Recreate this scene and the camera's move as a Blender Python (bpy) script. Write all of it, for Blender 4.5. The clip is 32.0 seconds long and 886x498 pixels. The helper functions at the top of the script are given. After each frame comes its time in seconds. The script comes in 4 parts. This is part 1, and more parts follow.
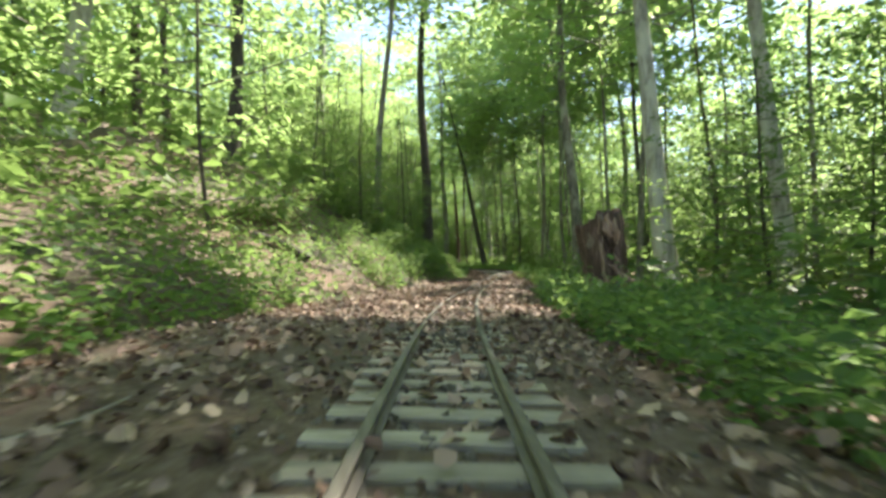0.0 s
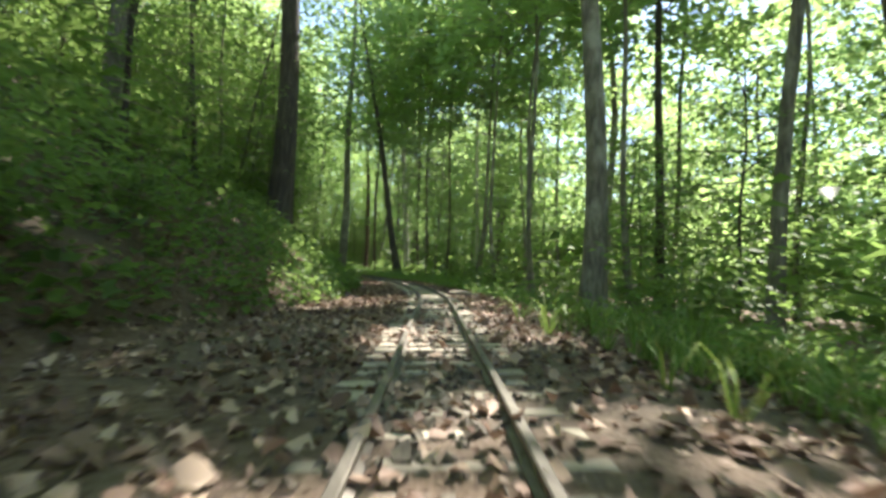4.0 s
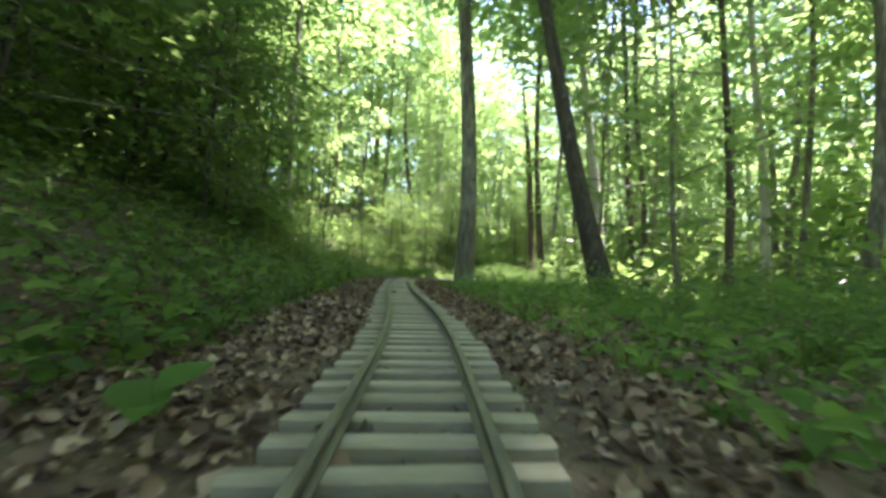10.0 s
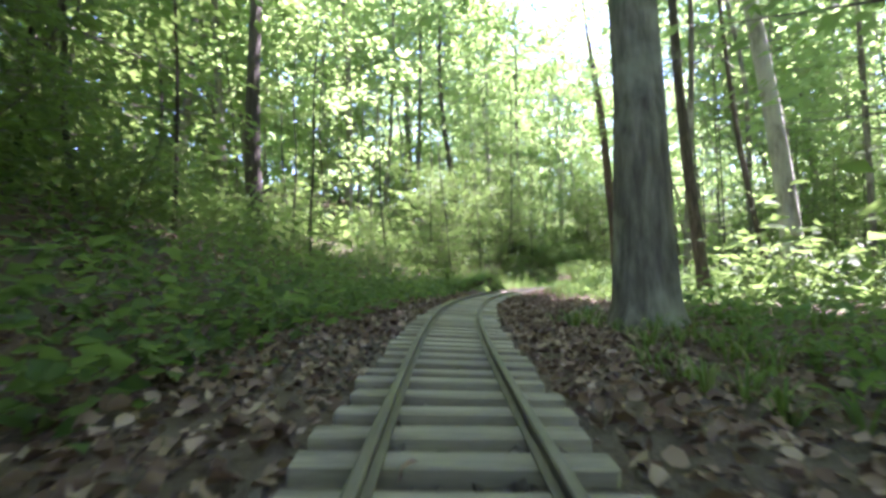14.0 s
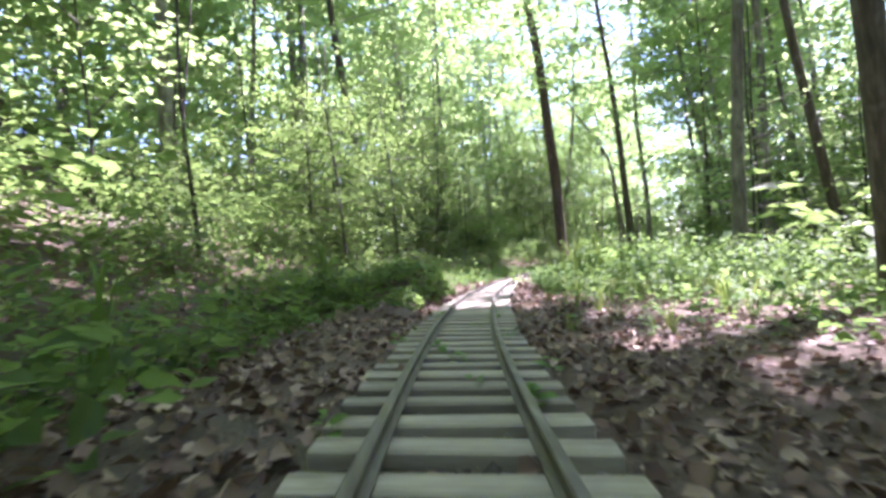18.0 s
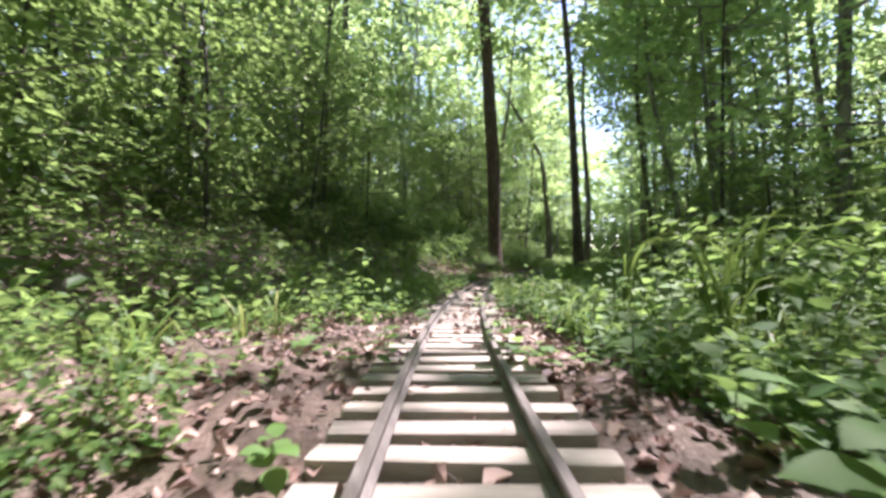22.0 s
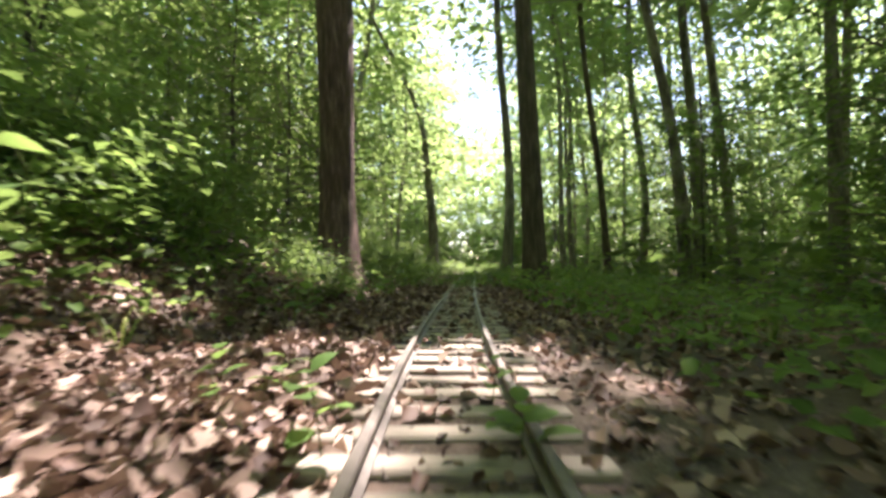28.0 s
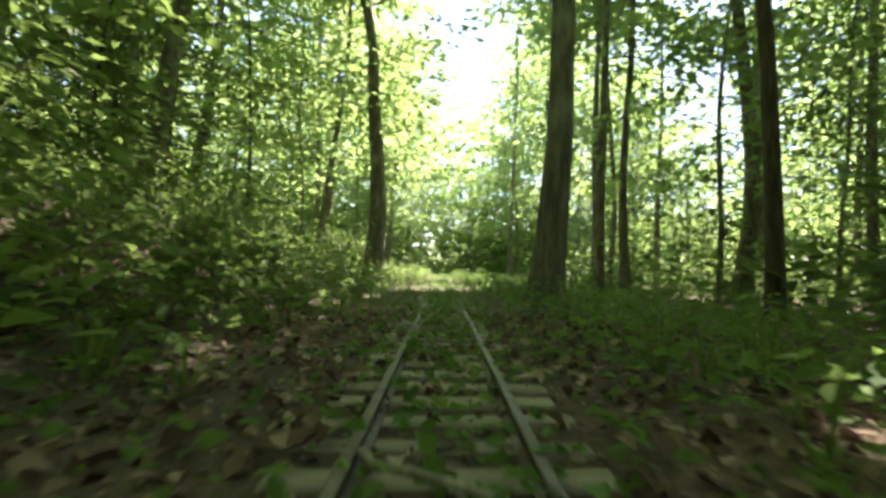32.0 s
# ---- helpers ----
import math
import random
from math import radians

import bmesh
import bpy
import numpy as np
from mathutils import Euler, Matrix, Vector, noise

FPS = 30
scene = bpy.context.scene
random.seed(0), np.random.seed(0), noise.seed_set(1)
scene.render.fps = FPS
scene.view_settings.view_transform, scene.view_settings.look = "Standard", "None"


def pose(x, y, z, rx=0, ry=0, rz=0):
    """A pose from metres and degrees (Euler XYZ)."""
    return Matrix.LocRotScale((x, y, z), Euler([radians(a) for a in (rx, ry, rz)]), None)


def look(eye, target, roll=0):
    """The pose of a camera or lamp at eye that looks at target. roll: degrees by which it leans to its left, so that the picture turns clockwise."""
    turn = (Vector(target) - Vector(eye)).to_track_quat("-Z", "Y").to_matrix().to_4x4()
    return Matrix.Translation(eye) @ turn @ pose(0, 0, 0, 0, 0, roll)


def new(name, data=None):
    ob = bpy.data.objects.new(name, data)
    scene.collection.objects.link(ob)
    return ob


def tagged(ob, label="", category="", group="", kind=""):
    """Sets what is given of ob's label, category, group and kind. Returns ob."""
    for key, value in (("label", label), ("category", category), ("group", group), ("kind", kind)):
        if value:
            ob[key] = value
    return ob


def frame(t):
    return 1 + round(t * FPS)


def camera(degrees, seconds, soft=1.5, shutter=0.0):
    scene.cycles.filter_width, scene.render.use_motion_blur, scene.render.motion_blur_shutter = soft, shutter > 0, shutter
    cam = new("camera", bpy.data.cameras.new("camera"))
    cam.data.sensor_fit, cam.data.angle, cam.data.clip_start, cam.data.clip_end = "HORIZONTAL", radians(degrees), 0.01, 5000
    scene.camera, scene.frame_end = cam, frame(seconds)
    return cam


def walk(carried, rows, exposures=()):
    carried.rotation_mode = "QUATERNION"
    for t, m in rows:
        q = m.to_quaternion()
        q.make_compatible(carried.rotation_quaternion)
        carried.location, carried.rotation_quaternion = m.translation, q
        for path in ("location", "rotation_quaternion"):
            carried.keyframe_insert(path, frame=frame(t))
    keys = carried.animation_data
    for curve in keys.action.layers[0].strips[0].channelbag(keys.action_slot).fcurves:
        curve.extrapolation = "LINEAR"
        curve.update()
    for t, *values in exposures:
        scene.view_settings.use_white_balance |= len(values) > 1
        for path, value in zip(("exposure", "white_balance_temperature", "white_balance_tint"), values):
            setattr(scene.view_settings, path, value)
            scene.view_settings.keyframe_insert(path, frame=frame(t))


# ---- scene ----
cam = camera(88.84, 32.0, soft=3.2, shutter=0.25)
PATH = [
    (0, 0.000, 0.000, 0.180, 91.91, 1.09, -12.47),
    (0.5, 0.177, 0.783, 0.170, 91.65, 1.81, -13.88),
    (1, 0.373, 1.561, 0.160, 91.90, 2.71, -15.21),
    (1.5, 0.588, 2.335, 0.150, 91.52, 1.71, -16.60),
    (2, 0.822, 3.102, 0.133, 91.09, 0.25, -18.09),
    (2.5, 1.078, 3.863, 0.113, 90.98, -1.38, -19.92),
    (3, 1.359, 4.616, 0.100, 92.19, -4.02, -21.92),
    (3.5, 1.662, 5.361, 0.104, 93.30, -3.71, -23.13),
    (4, 1.975, 6.103, 0.116, 93.28, -3.19, -23.43),
    (4.5, 2.290, 6.842, 0.124, 92.87, -2.93, -23.49),
    (5, 2.602, 7.577, 0.128, 92.62, -2.86, -23.43),
    (5.5, 2.909, 8.308, 0.131, 92.76, -2.84, -22.92),
    (6, 3.198, 9.040, 0.135, 92.87, -2.82, -20.97),
    (6.5, 3.453, 9.772, 0.138, 92.43, -3.05, -18.27),
    (7, 3.671, 10.497, 0.138, 92.55, -3.48, -16.01),
    (7.5, 3.858, 11.211, 0.141, 92.97, -3.85, -14.19),
    (8, 4.014, 11.914, 0.149, 93.20, -3.61, -11.64),
    (8.5, 4.135, 12.604, 0.158, 93.24, -3.06, -9.01),
    (9, 4.222, 13.278, 0.169, 93.54, -2.75, -6.48),
    (9.5, 4.278, 13.936, 0.180, 93.42, -2.15, -4.19),
    (10, 4.309, 14.576, 0.188, 92.90, -1.27, -2.02),
    (10.5, 4.314, 15.197, 0.193, 93.04, -0.52, 0.23),
    (11, 4.293, 15.799, 0.200, 93.17, -0.29, 2.89),
    (11.5, 4.254, 16.382, 0.206, 92.95, 0.36, 3.95),
    (12, 4.209, 16.946, 0.213, 93.45, 1.24, 4.55),
    (12.5, 4.160, 17.492, 0.223, 93.62, 0.85, 4.78),
    (13, 4.113, 18.022, 0.232, 93.18, 0.70, 4.58),
    (13.5, 4.069, 18.534, 0.238, 93.10, 1.11, 4.36),
    (14, 4.031, 19.029, 0.246, 93.71, 2.28, 3.75),
    (14.5, 3.999, 19.515, 0.257, 93.92, 3.27, 2.90),
    (15, 3.975, 19.996, 0.268, 93.61, 3.92, 1.83),
    (15.5, 3.962, 20.474, 0.274, 92.90, 4.36, 0.47),
    (16, 3.963, 20.948, 0.276, 92.44, 5.13, -1.39),
    (16.5, 3.978, 21.418, 0.274, 92.11, 5.38, -3.05),
    (17, 4.004, 21.883, 0.271, 92.01, 5.26, -4.27),
    (17.5, 4.040, 22.343, 0.266, 91.74, 5.42, -5.57),
    (18, 4.086, 22.798, 0.260, 91.69, 4.97, -6.76),
    (18.5, 4.143, 23.247, 0.254, 91.71, 4.52, -8.33),
    (19, 4.209, 23.688, 0.247, 91.64, 3.95, -9.73),
    (19.5, 4.286, 24.121, 0.243, 92.05, 3.74, -11.13),
    (20, 4.371, 24.546, 0.240, 92.17, 3.24, -12.39),
    (20.5, 4.465, 24.968, 0.238, 92.37, 2.92, -13.53),
    (21, 4.571, 25.392, 0.235, 91.76, 1.91, -15.27),
    (21.5, 4.691, 25.818, 0.229, 91.52, 1.06, -17.08),
    (22, 4.824, 26.245, 0.220, 91.34, 0.65, -18.41),
    (22.5, 4.971, 26.677, 0.211, 91.34, 0.42, -19.86),
    (23, 5.131, 27.118, 0.200, 90.78, 0.28, -20.89),
    (23.5, 5.304, 27.568, 0.186, 90.85, 0.93, -21.99),
    (24, 5.490, 28.027, 0.172, 90.86, 0.81, -22.91),
    (24.5, 5.690, 28.498, 0.158, 91.07, 0.58, -24.05),
    (25, 5.910, 28.983, 0.151, 92.41, 0.34, -25.33),
    (25.5, 6.148, 29.483, 0.154, 93.16, 0.78, -26.61),
    (26, 6.408, 29.995, 0.161, 93.07, 2.21, -27.92),
    (26.5, 6.689, 30.518, 0.163, 92.36, 3.97, -29.48),
    (27, 6.997, 31.047, 0.161, 92.21, 2.66, -31.80),
    (27.5, 7.335, 31.579, 0.157, 92.02, 2.14, -33.80),
    (28, 7.701, 32.114, 0.153, 92.16, 1.54, -35.78),
    (28.5, 8.089, 32.643, 0.150, 92.09, 1.71, -37.35),
    (29, 8.486, 33.161, 0.146, 92.16, 2.08, -38.37),
    (29.5, 8.889, 33.673, 0.146, 92.84, 1.78, -38.79),
    (30, 9.295, 34.180, 0.151, 92.87, 1.20, -39.45),
    (30.5, 9.706, 34.682, 0.156, 93.04, 0.06, -39.99),
    (31, 10.124, 35.186, 0.163, 93.15, -0.71, -40.25),
    (31.5, 10.547, 35.691, 0.170, 93.00, -1.20, -40.37),
    (32, 10.972, 36.200, 0.175, 92.86, -1.75, -40.12),
]
EXPOSURES = [(0, 2.1, 6900, 10), (1, 2.15, 6900, 9), (2, 2.15, 6800, 10), (3, 2.2, 6700, 11), (5.2, 1.7, 6700, 10), (6, 1.38, 6700, 10), (7, 1.9, 7000, 9), (8, 2.12, 6900, 10), (9, 2.75, 6600, 15), (11, 3.1, 6300, 25), (13, 3.25, 5800, 40),
             (16, 2.98, 5900, 43), (18, 3.0, 5700, 46), (19, 2.75, 5800, 43), (21, 2.4, 5900, 41), (23, 1.9, 6300, 24), (24, 1.78, 6700, 13), (25, 2.1, 7200, 14), (26.5, 2.15, 7200, 15), (28, 2.4, 6800, 30), (29, 2.2, 6800, 26), (30, 2.35, 6800, 21), (31, 2.42, 6700, 22), (32, 2.3, 7200, 16)]
walk(cam, [(t, pose(*p)) for t, *p in PATH], EXPOSURES)

from mathutils.bvhtree import BVHTree

# ---------------------------------------------------------------- world, sun
SUN_EL, SUN_AZ = radians(58), radians(60)      # height; clockwise from +y
world = bpy.data.worlds.new("sky")
scene.world = world
world.use_nodes = True
wn = world.node_tree.nodes
sky = wn.new("ShaderNodeTexSky")
sky.sky_type, sky.sun_disc = "NISHITA", False
sky.sun_elevation, sky.sun_rotation = SUN_EL, SUN_AZ
sky.air_density, sky.dust_density = 1.0, 0.4
wn["Background"].inputs["Strength"].default_value = 0.11
world.node_tree.links.new(sky.outputs[0], wn["Background"].inputs["Color"])
sun = new("sun", bpy.data.lights.new("sun", "SUN"))
sun.data.energy, sun.data.angle, sun.data.color = 5.0, radians(0.6), (1.0, 0.95, 0.86)
toward = Vector((math.sin(SUN_AZ) * math.cos(SUN_EL), math.cos(SUN_AZ) * math.cos(SUN_EL), math.sin(SUN_EL)))
sun.matrix_world = look(toward * 60, (0, 0, 0))

# ---------------------------------------------------------------- materials


def base_material(name):
    m = bpy.data.materials.new(name)
    m.use_nodes = True
    nt = m.node_tree
    return m, nt, nt.nodes["Principled BSDF"]


def node(nt, kind, **props):
    n = nt.nodes.new("ShaderNode" + kind)
    for key, value in props.items():
        if key == "operation":
            n.operation = value
        elif key == "blend":
            n.blend_type = value
        elif key == "dtype":
            n.data_type = value
    return n


def ramp(nt, source, stops):
    n = nt.nodes.new("ShaderNodeValToRGB")
    els = n.color_ramp.elements
    while len(els) < len(stops):
        els.new(0.5)
    for e, (p, c) in zip(els, stops):
        e.position, e.color = p, (*c, 1)
    nt.links.new(source, n.inputs[0])
    return n.outputs[0]


def noise_tex(nt, scale, detail=5, rough=0.6, coords="Object", stretch=None):
    tc = nt.nodes.new("ShaderNodeTexCoord")
    out = tc.outputs[coords]
    if stretch:
        mp = nt.nodes.new("ShaderNodeMapping")
        mp.inputs["Scale"].default_value = stretch
        nt.links.new(out, mp.inputs["Vector"])
        out = mp.outputs[0]
    n = nt.nodes.new("ShaderNodeTexNoise")
    n.inputs["Scale"].default_value, n.inputs["Detail"].default_value, n.inputs["Roughness"].default_value = scale, detail, rough
    nt.links.new(out, n.inputs["Vector"])
    return n.outputs["Fac"]


def mix(nt, fac, a, b, blend="MIX"):
    n = nt.nodes.new("ShaderNodeMix")
    n.data_type, n.blend_type = "RGBA", blend
    for sock, v in ((n.inputs[0], fac), (n.inputs[6], a), (n.inputs[7], b)):
        if isinstance(v, (int, float)):
            sock.default_value = v
        elif isinstance(v, tuple):
            sock.default_value = (*v, 1)
        else:
            nt.links.new(v, sock)
    return n.outputs[2]


def bump(nt, bsdf, height, strength, distance):
    b = nt.nodes.new("ShaderNodeBump")
    b.inputs["Strength"].default_value, b.inputs["Distance"].default_value = strength, distance
    nt.links.new(height, b.inputs["Height"])
    nt.links.new(b.outputs[0], bsdf.inputs["Normal"])


def island(nt):
    return nt.nodes.new("ShaderNodeNewGeometry").outputs["Random Per Island"]


def object_random(nt):
    return nt.nodes.new("ShaderNodeObjectInfo").outputs["Random"]


def leaf_material(name, stops, through_colour, thin=0.42, rough=0.5):
    """Leaves: a slightly glossy top and light that comes through."""
    m, nt, bsdf = base_material(name)
    col = ramp(nt, island(nt), stops)
    shade = ramp(nt, object_random(nt), [(0.0, (0.78, 0.82, 0.8)), (1.0, (1.12, 1.06, 0.95))])
    col = mix(nt, 1.0, col, shade, "MULTIPLY")
    nt.links.new(col, bsdf.inputs["Base Color"])
    bsdf.inputs["Roughness"].default_value = rough
    bsdf.inputs["Specular IOR Level"].default_value = 0.25
    tr = nt.nodes.new("ShaderNodeBsdfTranslucent")
    nt.links.new(mix(nt, 0.62, col, through_colour), tr.inputs["Color"])
    mx = nt.nodes.new("ShaderNodeMixShader")
    mx.inputs[0].default_value = thin
    nt.links.new(bsdf.outputs[0], mx.inputs[1])
    nt.links.new(tr.outputs[0], mx.inputs[2])
    nt.links.new(mx.outputs[0], nt.nodes["Material Output"].inputs["Surface"])
    return m


LEAF_CANOPY = leaf_material("canopy_leaf", [(0, (0.045, 0.105, 0.028)), (0.5, (0.08, 0.165, 0.042)), (1, (0.14, 0.23, 0.055))], (0.52, 0.70, 0.27), 0.66)
LEAF_DARK = leaf_material("shrub_leaf", [(0, (0.038, 0.09, 0.025)), (0.6, (0.06, 0.13, 0.035)), (1, (0.11, 0.19, 0.048))], (0.34, 0.49, 0.14), 0.48)
LEAF_WEED = leaf_material("weed_leaf", [(0, (0.055, 0.13, 0.035)), (0.6, (0.085, 0.18, 0.045)), (1, (0.15, 0.25, 0.06))], (0.32, 0.48, 0.13), 0.45, 0.62)
GRASS = leaf_material("grass_blade", [(0, (0.06, 0.14, 0.03)), (0.7, (0.11, 0.20, 0.045)), (1, (0.26, 0.27, 0.10))], (0.26, 0.36, 0.08), 0.35)
LITTER = leaf_material("dead_leaf", [(0, (0.075, 0.044, 0.038)), (0.35, (0.165, 0.104, 0.084)), (0.7, (0.28, 0.195, 0.163)), (1, (0.46, 0.35, 0.295))], (0.3, 0.2, 0.13), 0.1, 0.6)


def bark_material(name, dark, mid, pale, patch=0.5, grain=26.0):
    m, nt, bsdf = base_material(name)
    streak = noise_tex(nt, grain, 6, 0.65, "Object", (1, 1, 0.16))
    blotch = noise_tex(nt, 3.0, 4, 0.6, "Object", (1, 1, 0.6))
    col = ramp(nt, streak, [(0.3, dark), (0.52, mid), (0.75, pale)])
    lichen = ramp(nt, blotch, [(patch, (0, 0, 0)), (patch + 0.16, (1, 1, 1))])
    col = mix(nt, lichen, col, tuple(0.55 * a + 0.45 * b for a, b in zip(pale, (0.42, 0.44, 0.38))))
    nt.links.new(col, bsdf.inputs["Base Color"])
    bsdf.inputs["Roughness"].default_value = 0.88
    bump(nt, bsdf, streak, 0.9, 0.02)
    return m


BARK_GREY = bark_material("grey_bark", (0.06, 0.055, 0.046), (0.15, 0.137, 0.115), (0.29, 0.268, 0.23))
BARK_PALE = bark_material("pale_bark", (0.16, 0.15, 0.13), (0.36, 0.34, 0.31), (0.58, 0.56, 0.52), 0.45)
BARK_DARK = bark_material("dark_bark", (0.022, 0.018, 0.016), (0.055, 0.045, 0.038), (0.11, 0.092, 0.08), 0.62)
BARK_RED = bark_material("brown_bark", (0.036, 0.02, 0.016), (0.10, 0.06, 0.047), (0.26, 0.18, 0.15), 0.62, 34)
BARK_BROWN = bark_material("dull_brown_bark", (0.032, 0.025, 0.019), (0.085, 0.068, 0.052), (0.18, 0.15, 0.12), 0.6, 30)
STUMP_WOOD = bark_material("rotten_stump_wood", (0.028, 0.018, 0.015), (0.10, 0.06, 0.047), (0.30, 0.21, 0.175), 0.6, 15)
STEM = bark_material("green_stem", (0.07, 0.10, 0.03), (0.12, 0.16, 0.05), (0.18, 0.2, 0.08), 0.7)


def ground_material():
    m, nt, bsdf = base_material("forest_floor")
    big = noise_tex(nt, 0.9, 5, 0.6)
    fine = noise_tex(nt, 42, 6, 0.72)
    grit = noise_tex(nt, 210, 3, 0.7)
    col = ramp(nt, fine, [(0.3, (0.055, 0.036, 0.026)), (0.5, (0.145, 0.098, 0.068)), (0.7, (0.22, 0.17, 0.135))])
    soil = ramp(nt, grit, [(0.35, (0.055, 0.043, 0.034)), (0.65, (0.20, 0.168, 0.138))])
    col = mix(nt, ramp(nt, big, [(0.42, (0, 0, 0)), (0.62, (1, 1, 1))]), col, soil)
    moss = noise_tex(nt, 1.7, 4, 0.6, "Object", (1, 1, 1))
    col = mix(nt, ramp(nt, moss, [(0.56, (0, 0, 0)), (0.72, (0.55, 0.55, 0.55))]), col, (0.06, 0.085, 0.03))
    nt.links.new(col, bsdf.inputs["Base Color"])
    bsdf.inputs["Roughness"].default_value = 0.95
    bump(nt, bsdf, fine, 0.9, 0.025)
    return m


def plain_varied(name, stops, rough=0.8, metal=0.0, grain=60.0, stretch=None, depth=0.003, by_object=True, coords="Object"):
    m, nt, bsdf = base_material(name)
    g = noise_tex(nt, grain, 6, 0.65, coords, stretch)
    col = ramp(nt, g, stops)
    if by_object:
        tint = ramp(nt, object_random(nt), [(0, (0.72, 0.70, 0.68)), (1, (1.15, 1.13, 1.08))])
        col = mix(nt, 1.0, col, tint, "MULTIPLY")
    stain = noise_tex(nt, grain * 0.12, 3, 0.6, coords)
    col = mix(nt, ramp(nt, stain, [(0.45, (0, 0, 0)), (0.75, (0.5, 0.5, 0.5))]), col, tuple(0.45 * c for c in stops[0][1]))
    nt.links.new(col, bsdf.inputs["Base Color"])
    bsdf.inputs["Roughness"].default_value, bsdf.inputs["Metallic"].default_value = rough, metal
    bump(nt, bsdf, g, 0.6, depth)
    return m


FLOOR = ground_material()
TIE_WOOD = plain_varied("weathered_tie_wood", [(0.25, (0.155, 0.135, 0.11)), (0.5, (0.32, 0.29, 0.245)), (0.75, (0.46, 0.425, 0.37))], 0.85, 0, 55, (0.08, 1, 1))
RAIL_METAL = plain_varied("oxidised_rail_metal", [(0.3, (0.075, 0.066, 0.056)), (0.55, (0.145, 0.13, 0.112)), (0.8, (0.23, 0.21, 0.185))], 0.55, 0.35, 70, (1, 0.1, 1), 0.0008, False)
SCREW_METAL = plain_varied("rusty_screw", [(0.3, (0.02, 0.014, 0.011)), (0.7, (0.07, 0.045, 0.032))], 0.7, 0.5, 90)
STONE = plain_varied("ballast_stone", [(0.3, (0.055, 0.046, 0.038)), (0.5, (0.12, 0.104, 0.088)), (0.75, (0.25, 0.225, 0.195))], 0.92, 0, 60)
DEADWOOD = plain_varied("bleached_deadwood", [(0.3, (0.17, 0.145, 0.12)), (0.55, (0.34, 0.31, 0.27)), (0.8, (0.52, 0.49, 0.44))], 0.85, 0, 60, (1, 1, 0.15))

# ---------------------------------------------------------------- mesh helpers


def mesh_of(name, verts, faces, material, smooth=True):
    me = bpy.data.meshes.new(name)
    me.from_pydata([tuple(v) for v in verts], [], faces)
    me.materials.append(material)
    if smooth:
        me.polygons.foreach_set("use_smooth", [True] * len(me.polygons))
    me.update()
    return me


def part(name, me, parent, label="", m=None):
    ob = new(name, me)
    ob.parent = parent
    if m is not None:
        ob.matrix_local = m
    if label:
        ob["label"] = label
    return ob


def empty(name, m=None):
    ob = new(name)
    ob.empty_display_size = 0.1
    if m is not None:
        ob.matrix_world = m
    return ob


def tube(points, radii, sides, rough=0.0, seed=0, cap=True, flare=0.0):
    """A tapered, slightly uneven round tube along points."""
    verts, faces = [], []
    rng = np.random.RandomState(seed)
    pts = [Vector(p) for p in points]
    lobes = rng.uniform(0, 6.28, 3)
    for i, (p, r) in enumerate(zip(pts, radii)):
        d = (pts[min(i + 1, len(pts) - 1)] - pts[max(i - 1, 0)]).normalized()
        side = d.orthogonal().normalized() if abs(d.z) < 0.9 else Vector((1, 0, 0)) - d * d.x
        side.normalize()
        up = d.cross(side)
        for k in range(sides):
            a = 2 * math.pi * k / sides
            w = 1 + rough * (0.6 * math.sin(2 * a + lobes[0] + 0.35 * i) + 0.5 * math.sin(5 * a + lobes[1] - 0.2 * i) + rng.uniform(-0.5, 0.5))
            if flare and i < 3:
                w += flare * (3 - i) / 3 * max(0, math.sin(4 * a + lobes[2])) ** 2
            verts.append(p + (side * math.cos(a) + up * math.sin(a)) * r * w)
    n = len(pts)
    for i in range(n - 1):
        for k in range(sides):
            a, b = i * sides + k, i * sides + (k + 1) % sides
            faces.append((a, b, b + sides, a + sides))
    if cap:
        verts.append(pts[-1])
        for k in range(sides):
            faces.append(((n - 1) * sides + k, (n - 1) * sides + (k + 1) % sides, len(verts) - 1))
    return verts, faces


def add(store, verts, faces):
    o = len(store[0])
    store[0].extend(verts)
    store[1].extend(tuple(i + o for i in f) for f in faces)


